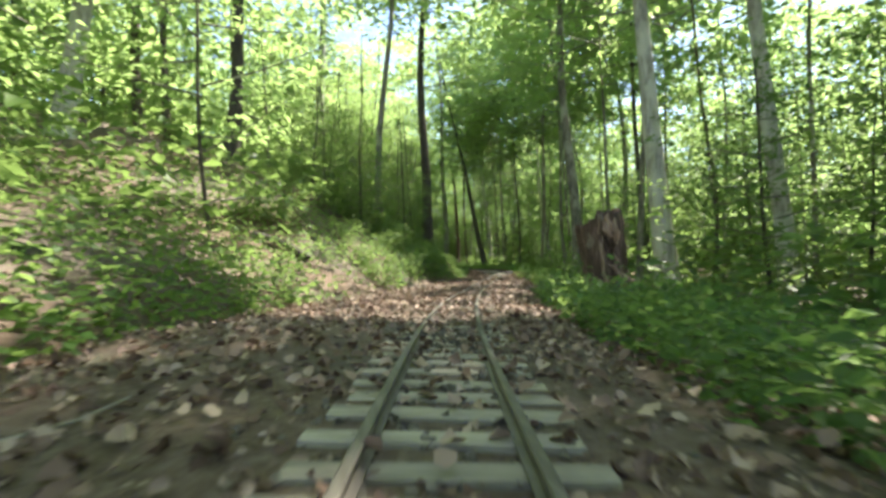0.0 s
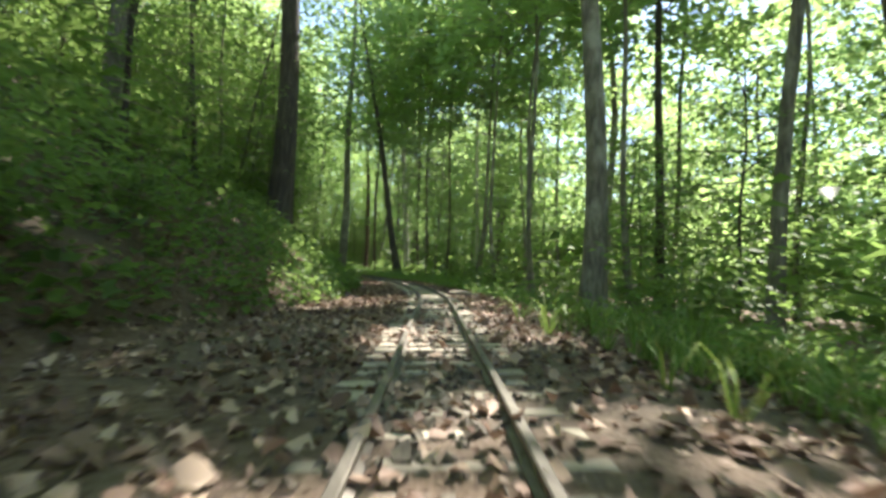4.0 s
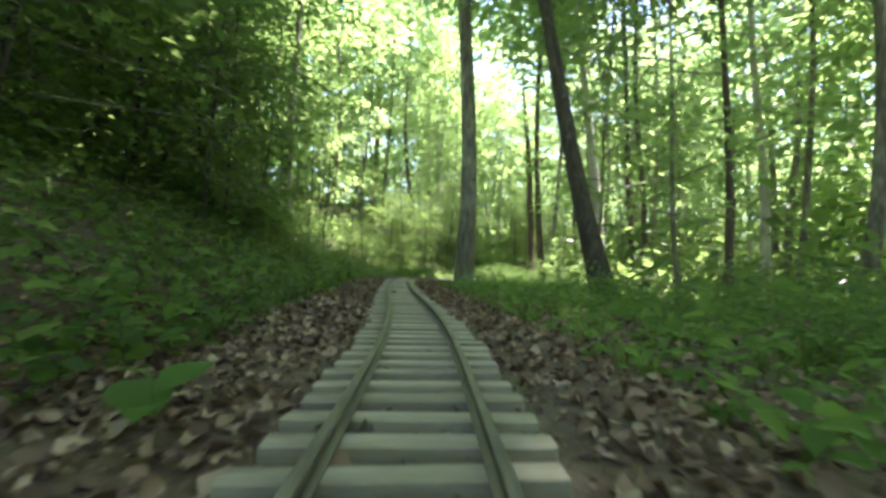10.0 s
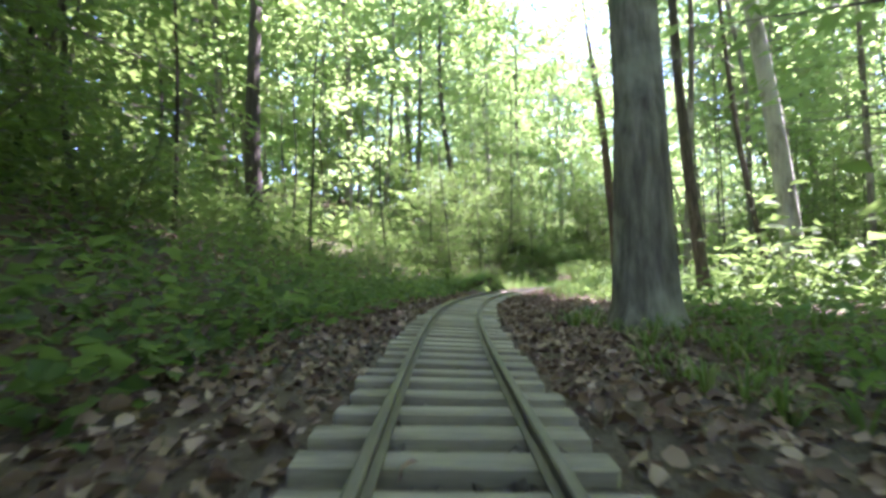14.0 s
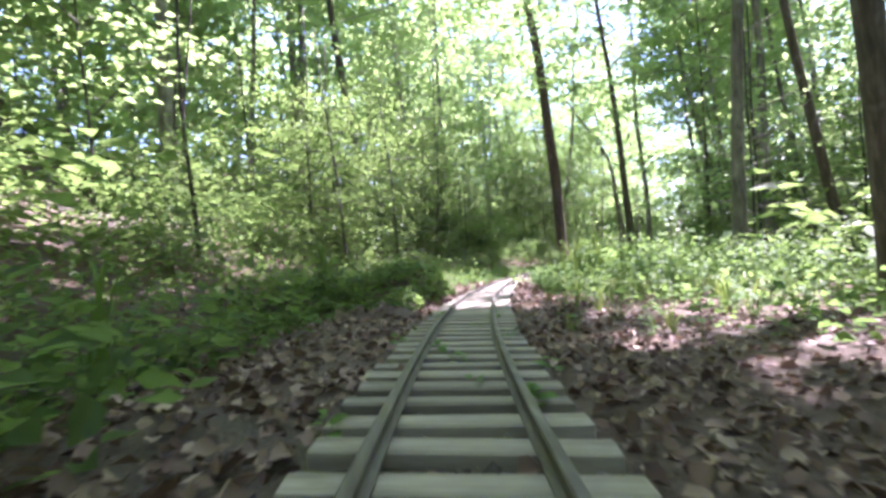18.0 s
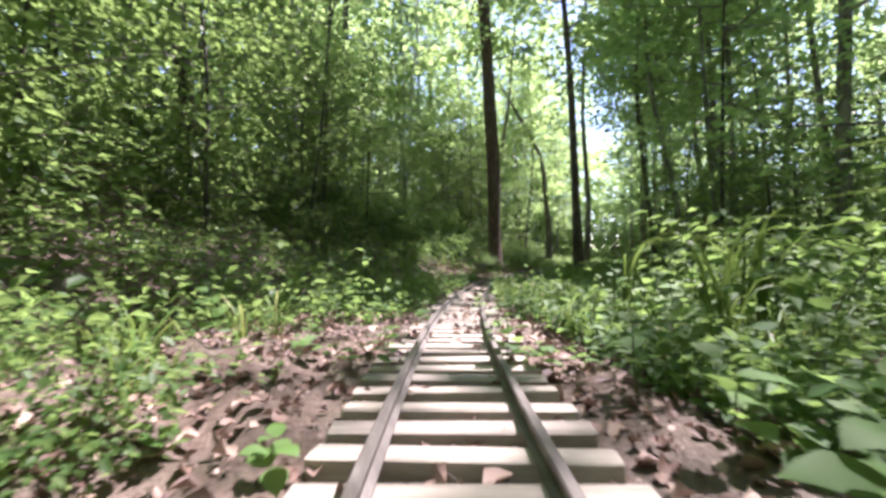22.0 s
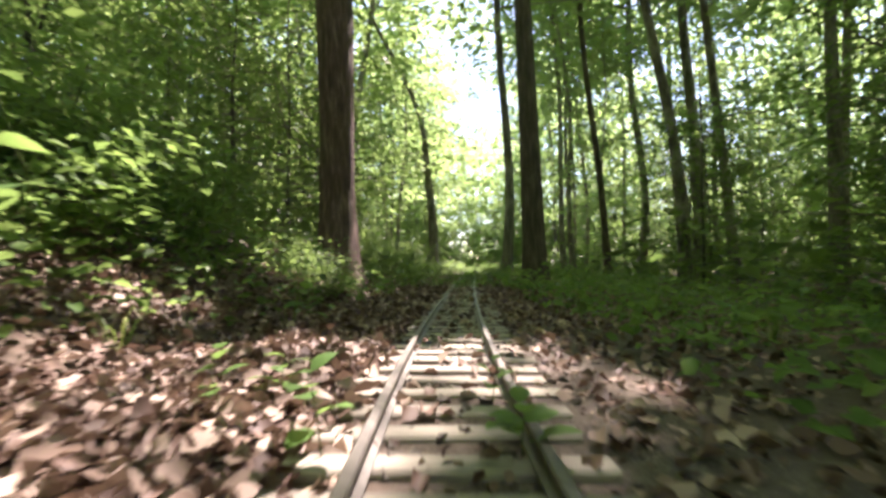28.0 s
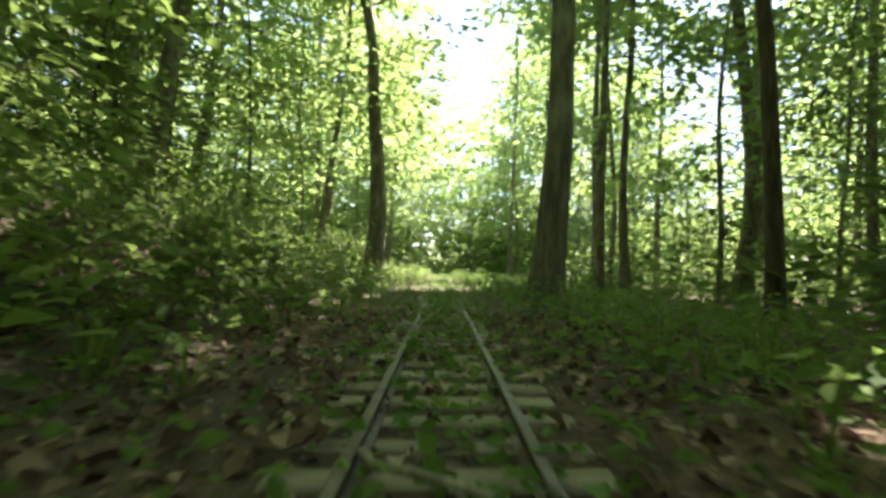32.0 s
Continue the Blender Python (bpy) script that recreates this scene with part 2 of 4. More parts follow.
def leaves(centres, heads, normals, size, width=0.62, droop=0.12, full=False, curled=False):
    """Many folded leaves of two triangles each (four when full), as numpy arrays."""
    c, h, n = (np.asarray(a, float) for a in (centres, heads, normals))
    h /= np.linalg.norm(h, axis=1, keepdims=True)
    s = np.cross(n, h)
    s /= np.linalg.norm(s, axis=1, keepdims=True) + 1e-9
    n = np.cross(h, s)
    L = np.asarray(size, float).reshape(-1, 1)
    if full:
        curl = np.random.RandomState(3).uniform(-.16, .5, (len(c), 2, 1)) * (1.0 if curled else .68)
        lo, hi = c + h * L * .26, c + h * L * .68
        v = np.stack([c, lo + s * L * width * .46 + n * L * curl[:, 0], hi + s * L * width * .40 + n * L * curl[:, 1], c + h * L + n * L * (curl[:, 0] - .1),
                      hi - s * L * width * .42 + n * L * curl[:, 0], lo - s * L * width * .40 + n * L * curl[:, 1]], 1).reshape(-1, 3)
        i = np.arange(len(c)) * 6
        return v, np.stack([np.stack([i, i + a, i + b], 1) for a, b in ((2, 1), (3, 2), (4, 3), (5, 4))], 1).reshape(-1, 3)
    mid = c + h * L * 0.42 + n * L * 0.10
    v = np.stack([c, mid + s * L * width / 2, c + h * L - n * L * droop, mid - s * L * width / 2], 1).reshape(-1, 3)
    i = np.arange(len(c)) * 4
    f = np.stack([np.stack([i, i + 2, i + 1], 1), np.stack([i, i + 3, i + 2], 1)], 1).reshape(-1, 3)
    return v, f


def fast_mesh(name, v, f, material, wood=None, bark=None):
    """A mesh from arrays; wood is (verts, faces) of twigs that take the bark material."""
    me = bpy.data.meshes.new(name)
    nleaf = len(f)
    if wood:
        tris = [(q[0], q[i], q[i + 1]) for q in wood[1] for i in range(1, len(q) - 1)]
        f = np.concatenate([f, np.array(tris) + len(v)])
        v = np.concatenate([v, np.array([tuple(p) for p in wood[0]])])
    nf, k = f.shape
    me.vertices.add(len(v))
    me.vertices.foreach_set("co", np.ascontiguousarray(v, dtype=np.float32).ravel())
    me.loops.add(nf * k)
    me.loops.foreach_set("vertex_index", np.ascontiguousarray(f, dtype=np.int32).ravel())
    me.polygons.add(nf)
    me.polygons.foreach_set("loop_start", np.arange(nf, dtype=np.int32) * k)
    me.materials.append(material)
    if wood:
        me.materials.append(bark)
        me.polygons.foreach_set("material_index", (np.arange(nf) >= nleaf).astype(np.int32))
    me.update(calc_edges=True)
    return me


# ---------------------------------------------------------------- the line of the track
# centre of the track every 2.9 m: x, y, z of the rail top, lean in degrees
TRACK = [
    (-0.885, -3.901, 0.000, 1.1),
    (-0.243, -1.073, 0.000, 1.1),
    (0.427, 1.749, -0.022, 2.1),
    (1.336, 4.501, -0.075, -3.0),
    (2.440, 7.182, -0.054, -2.9),
    (3.480, 9.888, -0.042, -3.2),
    (4.138, 12.709, -0.020, -3.1),
    (4.291, 15.601, 0.018, -0.3),
    (4.074, 18.493, 0.058, 1.3),
    (3.968, 21.389, 0.095, 5.3),
    (4.317, 24.265, 0.062, 3.5),
    (5.114, 27.050, 0.021, 0.5),
    (6.269, 29.708, -0.023, 1.6),
    (7.766, 32.188, -0.027, 1.6),
    (9.542, 34.480, -0.026, 0.5),
    (11.404, 36.703, -0.001, -1.1),
    (13.273, 38.921, 0.010, -0.5),
    (15.142, 41.138, 0.022, 0.0),
    (17.011, 43.356, 0.033, 0.0),
    (18.879, 45.573, 0.045, 0.0),
    (20.748, 47.791, 0.057, 0.0),
    (22.617, 50.008, 0.068, 0.0),
    (24.486, 52.226, 0.080, 0.0),
    (26.355, 54.443, 0.091, 0.0),
    (28.224, 56.661, 0.103, 0.0),
]

STEP = 2.9
S0 = -4.0
TR = np.array(TRACK)


def curve_at(s):
    """x, y, z, lean of the track centre at s metres along it (Catmull-Rom)."""
    k = np.clip((np.asarray(s, float) - S0) / STEP, 0.001, len(TR) - 1.001)
    i = k.astype(int)
    f = (k - i)[..., None]
    g = lambda j: TR[np.clip(j, 0, len(TR) - 1)]
    p0, p1, p2, p3 = g(i - 1), g(i), g(i + 1), g(i + 2)
    return 0.5 * (2 * p1 + (p2 - p0) * f + (2 * p0 - 5 * p1 + 4 * p2 - p3) * f ** 2 + (3 * p1 - p0 - 3 * p2 + p3) * f ** 3)


SEND = S0 + STEP * (len(TR) - 1)
SS = np.arange(-90, 230, 0.05)
mid = curve_at(np.clip(SS, S0, SEND))
cx, cy, cz, cant = mid.T.copy()
d0, d1 = (curve_at(np.array([S0 + 0.2])) - curve_at(np.array([S0])))[0, :2] / 0.2, (curve_at(np.array([SEND])) - curve_at(np.array([SEND - 0.2])))[0, :2] / 0.2
d0, d1 = d0 / np.hypot(*d0), d1 / np.hypot(*d1)
before, after = np.minimum(SS - S0, 0), np.maximum(SS - SEND, 0)
cx += d0[0] * before + d1[0] * after
cy += d0[1] * before + d1[1] * after
tx, ty = np.gradient(cx), np.gradient(cy)
tl = np.hypot(tx, ty)
tx, ty = tx / tl, ty / tl
wide = np.ones(601) / 601
mx_, my_ = (np.convolve(np.pad(a, 300, mode="edge"), wide, "valid") for a in (tx, ty))
ml = np.hypot(mx_, my_)
mx_, my_ = mx_ / ml, my_ / ml


def along(arr, s):
    return np.interp(s, SS, arr)


def frame_at(s):
    """Centre, forward and right of the track at s."""
    return (Vector((along(cx, s), along(cy, s), along(cz, s))), Vector((along(tx, s), along(ty, s), 0)).normalized(),
            Vector((along(ty, s), -along(tx, s), 0)).normalized())


def su_of(x, y):
    k = int(np.argmin((cx - x) ** 2 + (cy - y) ** 2))
    return SS[k], (x - cx[k]) * ty[k] - (y - cy[k]) * tx[k]


def plan(s, u):
    """World x, y of the place u metres to the right of the track at s; far out the lines fan gently."""
    near = np.clip(u, -3, 3)
    far = u - near
    x = along(cx, s) + along(ty, s) * near + along(my_, s) * far
    y = along(cy, s) - along(tx, s) * near - along(mx_, s) * far
    return x, y


def smooth01(x):
    x = np.clip(x, 0, 1)
    return x * x * (3 - 2 * x)


def ground_height(s, u):
    z = along(cz, s)
    bed = np.interp(s, [-5, 0, 1.5, 3, 6.3, 9, 11, 24.5, 25, 27, 28.5, 32, 36, 60], [-.04, -.040, -.026, -.0225, -.0235, -.036, -.046, -.048, -.072, -.06, -.036, -.038, -.031, -.030])
    tilt = -u * np.sin(np.radians(along(cant, s))) * (1 - smooth01((np.abs(u) - .3) / .9))
    z = z + bed + tilt
    left, right = np.maximum(-u - .32, 0), np.maximum(u - .3, 0)
    foot = np.interp(s, [-5, 0, 4, 7, 13, 17, 22, 25, 28, 32, 35, 40, 60], [1.0, 1.0, .9, .55, .5, .45, .5, .9, .9, .6, .34, .4, 1.2])
    steep = np.interp(s, [-5, 0, 4, 7, 13, 17, 22, 25, 28, 33, 42, 60], [.40, .42, .55, .85, .85, .62, .55, .48, .5, .62, .5, .2])
    rise = np.interp(s, [-5, 0, 5, 9, 14, 18, 23, 27, 31, 36, 42, 50, 60], [2.6, 2.8, 3.2, 4.2, 4.2, 3.8, 4.4, 5.0, 5.2, 5.0, 3.4, 2.2, 1.4])
    x = np.maximum(left - foot, 0)
    z = z + rise * (1 - np.exp(-x * steep / rise)) + .05 * np.minimum(np.maximum(x - 6, 0), 30)
    z = z - .035 * np.minimum(left, foot)
    drop = np.interp(s, [-5, 0, 6, 12, 20, 25, 30, 60], [.13, .14, .16, .09, .05, .07, .10, .02])
    z = z - drop * 2.2 * (1 - np.exp(-right / 2.2)) - .015 * np.minimum(right, 30)
    # cut bank of bare earth close to the ties
    lump = smooth01((s - 25.95) / .2) * (1 - smooth01((s - 26.85) / .5)) * smooth01((-u - .30) / .12) * (1 - smooth01((-u - 1.0) / .9))
    return z + .17 * lump


# ---------------------------------------------------------------- ground
s_rows = np.concatenate([np.arange(-90, -6, 6), np.arange(-6, -1, .4), np.arange(-1, 41, .075), np.arange(41, 68, .5), np.arange(68, 230, 9)])
uh = np.concatenate([np.arange(0, .62, .045), np.geomspace(.66, 8, 34), np.geomspace(9, 160, 16)])
u_cols = np.concatenate([-uh[:0:-1], uh])
SG, UG = np.meshgrid(s_rows, u_cols, indexing="ij")
GX, GY = plan(SG, UG)
GZ = ground_height(SG, UG)
verts = np.stack([GX, GY, GZ], -1).reshape(-1, 3)
au = np.abs(UG).ravel()
for k in range(len(verts)):
    p = Vector(verts[k])
    sg, ug = SG.ravel()[k], UG.ravel()[k]
    if 25.7 < sg < 28.3 and -1.5 < ug < -.3:
        verts[k, 2] += .09 * noise.noise(p * 4) + .05 * noise.noise(p * 13)
    a = 0.010 + 0.05 * min(1, max(0, (au[k] - .25) / 1.2)) + (0.25 if au[k] > 6 else 0)
    verts[k, 2] += noise.noise(p * 1.1) * a * (0 if au[k] < .2 else 1) + noise.noise(p * 7.0) * (.006 if au[k] < .3 else .014)
nu = len(u_cols)
ii, jj = np.meshgrid(np.arange(len(s_rows) - 1), np.arange(nu - 1), indexing="ij")
a0 = (ii * nu + jj).ravel()
gfaces = np.stack([a0, a0 + 1, a0 + nu + 1, a0 + nu], 1)[:, ::-1]
gme = fast_mesh("ground", verts, gfaces, FLOOR)
gme.polygons.foreach_set("use_smooth", [True] * len(gme.polygons))
ground = tagged(new("ground", gme), "forest floor of brown leaf litter and soil rising to a bank", "ground", kind="structure")
TREE_BVH = BVHTree.FromPolygons([tuple(v) for v in verts], [tuple(int(i) for i in f) for f in gfaces])


def drop_to(x, y):
    hit = TREE_BVH.ray_cast(Vector((x, y, 60)), Vector((0, 0, -1)))
    return hit[0].z if hit[0] else 0.0


def place(s, u, sink=0.0):
    x, y = plan(s, u)
    return Vector((x, y, drop_to(x, y) - sink))


# ---------------------------------------------------------------- track panels
GAUGE_C = 0.187     # between the middles of the two rail heads
TIE_L, TIE_W, TIE_H, PITCH = 0.352, 0.041, 0.040, 0.0882
TIE_TOP = -0.024
PANEL = PITCH * 28


def tie_mesh(seed):
    rng = np.random.RandomState(seed)
    bm = bmesh.new()
    bmesh.ops.create_cube(bm, size=1)
    bmesh.ops.scale(bm, vec=(TIE_L, TIE_W, TIE_H), verts=bm.verts)
    bmesh.ops.bevel(bm, geom=bm.edges[:], offset=0.003, segments=1, affect="EDGES")
    for v in bm.verts:
        v.co += Vector(rng.uniform(-.0016, .0016, 3))
    me = bpy.data.meshes.new("sleeper")
    bm.to_mesh(me)
    bm.free()
    me.materials.append(TIE_WOOD)
    return me


def screw_mesh():
    bm = bmesh.new()
    bmesh.ops.create_cone(bm, cap_ends=True, segments=6, radius1=.0062, radius2=.005, depth=.006)
    me = bpy.data.meshes.new("screw")
    bm.to_mesh(me)
    bm.free()
    me.materials.append(SCREW_METAL)
    return me


RAIL_PROFILE = [(-.0125, -.024), (.0125, -.024), (.0125, -.0215), (.0035, -.0185), (.003, -.009), (.0068, -.007), (.0070, -.0018), (.0050, 0), (-.0050, 0), (-.0070, -.0018), (-.0068, -.007), (-.003, -.009), (-.0035, -.0185), (-.0125, -.0215)]


def track_point(s, u, h):
    """A place in the leaning frame of the track: u to the right and h above the rail tops."""
    c, f, r = frame_at(s)
    a = radians(along(cant, s))
    rr = r * math.cos(a) - Vector((0, 0, 1)) * math.sin(a)
    up = Vector((0, 0, 1)) * math.cos(a) + r * math.sin(a)
    return c + rr * u + up * h, f, rr, up


def rail_mesh(sa, sb, side):
    n = max(6, int((sb - sa) / .16))
    v, f = [], []
    k = len(RAIL_PROFILE)
    for i in range(n + 1):
        s = sa + (sb - sa) * i / n
        for px, pz in RAIL_PROFILE:
            v.append(track_point(s, side * GAUGE_C / 2 + px, pz)[0])
    for i in range(n):
        for j in range(k):
            a, b = i * k + j, i * k + (j + 1) % k
            f.append((a, b, b + k, a + k))
    f += [tuple(range(k - 1, -1, -1)), tuple(n * k + j for j in range(k))]
    return mesh_of("rail", v, f, RAIL_METAL, False)


TIE_MESHES = [tie_mesh(i) for i in range(7)]
SCREW = screw_mesh()


def track_panel(sa):
    panel = empty("track_panel")
    tagged(panel, "narrow railway track panel with grey rails on weathered wooden sleepers", "railway track", "track panels", "")
    rng = random.Random(int(sa * 97))
    for side in (-1, 1):
        part("rail", rail_mesh(sa + .0015, sa + PANEL - .0015, side), panel, "dull grey oxidised metal rail")
    for i in range(28):
        s = sa + (i + .5) * PITCH
        p, f, r, up = track_point(s, rng.gauss(0, .007), TIE_TOP - TIE_H / 2 - .0005)
        m = Matrix((r, f, up)).transposed().to_4x4()
        m.translation = p
        tie = part("sleeper", rng.choice(TIE_MESHES), panel, "", m @ pose(0, rng.gauss(0, .003), -abs(rng.gauss(0, .0012)), 0, 0, rng.gauss(0, 1.1)))
        if -1 < s < 40:
            for side in (-1, 1):
                q = track_point(s + rng.gauss(0, .003), side * (GAUGE_C / 2 - .0175), TIE_TOP + .0025)[0]
                part("screw", SCREW, tie, "", tie.matrix_local.inverted() @ Matrix.Translation(q))
    return panel


sa = -2.47
while sa < 58:
    track_panel(sa)
    sa += PANEL

PLATE_BLACK = plain_varied("black_plate", [(0.3, (0.012, 0.011, 0.012)), (0.7, (0.03, 0.028, 0.03))], 0.5, 0, 80, None, .0003)
PLATE_WHITE = plain_varied("white_marking", [(0.3, (0.62, 0.60, 0.58)), (0.7, (0.82, 0.80, 0.78))], 0.6, 0, 80, None, .0002)


def marker_plate(s):
    """A small lettered plate screwed to the face of a sleeper, outside the rail."""
    s = -2.47 + (round((s + 2.47) / PITCH - .5) + .5) * PITCH
    p, f, r, up = track_point(s - TIE_W / 2 - .0055, GAUGE_C / 2 + .049, TIE_TOP - .0125)
    m = Matrix((r, f, up)).transposed().to_4x4()
    m.translation = p
    ob = empty("marker_plate", m)
    tagged(ob, "small black marker plate lettered L9 on a sleeper", "marker plate")
    bm = bmesh.new()
    bmesh.ops.create_cube(bm, size=1)
    bmesh.ops.scale(bm, vec=(.064, .003, .021), verts=bm.verts)
    bmesh.ops.bevel(bm, geom=bm.edges[:], offset=.0006, segments=1, affect="EDGES")
    me = bpy.data.meshes.new("plate")
    bm.to_mesh(me)
    bm.free()
    me.materials.append(PLATE_BLACK)
    plate = part("plate", me, ob)
    text = bpy.data.curves.new("lettering", "FONT")
    text.body, text.size, text.extrude, text.align_x, text.align_y = "L9", .022, .0004, "CENTER", "CENTER"
    text.materials.append(PLATE_WHITE)
    part("lettering", text, plate, "white letters", pose(0, -.0019, 0, 90, 0, 0))
    for side in (-1, 1):
        v, fc = tube([(0, 0, 0), (0, 0, .002), (0, 0, .003)], [.0062, .006, .004], 4, 0, 1)
        part("screw", mesh_of("screw", v, fc, PLATE_WHITE, False), plate, "pale screw head", pose(side * .025, -.0012, 0, 90, 0, 0))
    return ob


marker_plate(26.793)

# ballast stones between and beside the sleepers
rng = np.random.RandomState(5)
stones = ([], [])
cube = [(-1, -1, -.8), (1, -1, -.7), (1, 1, -.8), (-1, 1, -.7), (-.7, -.6, .8), (.7, -.7, .7), (.6, .7, .9), (-.7, .6, .7)]
cube_f = [(3, 2, 1, 0), (4, 5, 6, 7), (0, 1, 5, 4), (1, 2, 6, 5), (2, 3, 7, 6), (3, 0, 4, 7)]
for k in range(10500):
    s, u = rng.uniform(-.5, 40), rng.normal(0, .13)
    if rng.rand() < .5 and s > 27:
        continue
    p = place(s, u)
    r = rng.uniform(.003, .008) + (.006 * rng.rand() ** 2 if abs(u) < .13 else 0)
    q = Euler(rng.uniform(0, 6.28, 3)).to_matrix()
    add(stones, [p + q @ (Vector(c) + Vector(rng.uniform(-.3, .3, 3))) * r for c in cube], cube_f)
tagged(new("ballast_stones", mesh_of("ballast_stones", *stones, STONE, False)), "loose grey ballast stones between wooden sleepers", "ballast", kind="stuff")

# ---------------------------------------------------------------- trees


def trunk_line(height, lean, bend, seed, hook=0.0, steps=12):
    """Points up a trunk: lean is the sideways run (x, y) at the top, bend a sideways bow in the middle."""
    rng = np.random.RandomState(seed)
    w = rng.uniform(-1, 1, (2, 2)) * .075 * height / 10
    out = []
    for i in range(steps + 1):
        f = (i / steps) ** 1.25
        o = [lean[k] * f + bend[k] * math.sin(math.pi * min(1, f * 1.25)) + w[k][0] * math.sin(5 * f) + w[k][1] * math.sin(11 * f) for k in (0, 1)]
        out.append(Vector((o[0] + hook * max(0, f - .54) ** 1.2, o[1], height * f)))
    return out


def spray(rng, centre, out_dir, n, radius, size):
    """A flattish spray of leaves round a twig."""
    a = rng.uniform(0, 2 * math.pi, n)
    r = radius * np.sqrt(rng.uniform(0, 1, n))
    c = np.stack([centre[0] + r * np.cos(a), centre[1] + r * np.sin(a), centre[2] + rng.normal(0, radius * .22, n) - .25 * r * r / radius], 1)
    h = np.stack([np.cos(a) + rng.normal(0, .7, n) + out_dir[0], np.sin(a) + rng.normal(0, .7, n) + out_dir[1], rng.normal(-.25, .3, n)], 1)
    nn = np.stack([rng.normal(0, .38, n), rng.normal(0, .38, n), np.ones(n)], 1)
    return c, h, nn, size * rng.uniform(.65, 1.3, n)


def crown_mesh(seed, low, high, reach, limbs, per, size, material, name="crown"):
    """Leaf sprays on limbs from low to high; returns leaf mesh and the limb geometry."""
    rng = np.random.RandomState(seed)
    C, Hd, Nn, Sz = [], [], [], []
    wood = ([], [])
    for k in range(limbs):
        f = (k + rng.uniform(0, 1)) / limbs
        z = low + (high - low) * f
        a = k * 2.4 + rng.uniform(-.5, .5)
        ln = reach * (.55 + .6 * math.sin(math.pi * min(1, f * .85 + .12))) * rng.uniform(.7, 1.25)
        rise = rng.uniform(.05, .5) * ln
        pts = [Vector((math.cos(a) * ln * t, math.sin(a) * ln * t, z + rise * t ** 1.4 - .1 * ln * t * t)) for t in (0, .35, .7, 1)]
        r0 = .006 + .006 * ln
        add(wood, *tube(pts, [r0, r0 * .7, r0 * .42, .003], 5, .05, seed + k))
        tufts = max(3, int(ln * 3.2))
        for j in range(tufts):
            t = .25 + .8 * (j + rng.uniform(0, 1)) / tufts
            side = rng.normal(0, .32 * ln * .5)
            c = (math.cos(a) * ln * t - math.sin(a) * side, math.sin(a) * ln * t + math.cos(a) * side, z + rise * t + rng.normal(0, .12))
            got = spray(rng, c, (math.cos(a), math.sin(a)), per, .34 * rng.uniform(.7, 1.3) * reach ** .5, size)
            for store, g in zip((C, Hd, Nn, Sz), got):
                store.append(g)
    v, f = leaves(*(np.concatenate(q) for q in (C, Hd, Nn, Sz)))
    me = fast_mesh(name, v, f, material, wood, BARK_GREY)
    CROWN_DATA[me.name] = (v, wood, material)
    return me


CROWN_DATA = {}
HIGH_CROWNS = [crown_mesh(11 + i, 4.4, 11.5, 2.1, 24, 19, .18, LEAF_CANOPY) for i in range(3)]
SHADE_CROWNS = [crown_mesh(15 + i, 5.4, 11.5, 2.7, 24, 20, .205, LEAF_CANOPY) for i in range(3)]
WOOD_CROWNS = [crown_mesh(21 + i, 1.9, 11.0, 1.9, 28, 22, .17, LEAF_CANOPY) for i in range(4)]
FAR_CROWNS = [crown_mesh(25 + i, 1.7, 11.0, 2.0, 20, 12, .27, LEAF_CANOPY) for i in range(2)]
THIN_CROWNS = [crown_mesh(37 + i, .8, 6.0, 1.3, 20, 14, .165, LEAF_CANOPY) for i in range(2)]
LOW_CROWNS = [crown_mesh(31 + i, .8, 6.0, 1.3, 24, 22, .12, LEAF_CANOPY) for i in range(4)]
DARK_CROWNS = [crown_mesh(51 + i, .25, 3.6, 1.15, 26, 26, .095, LEAF_DARK) for i in range(3)]

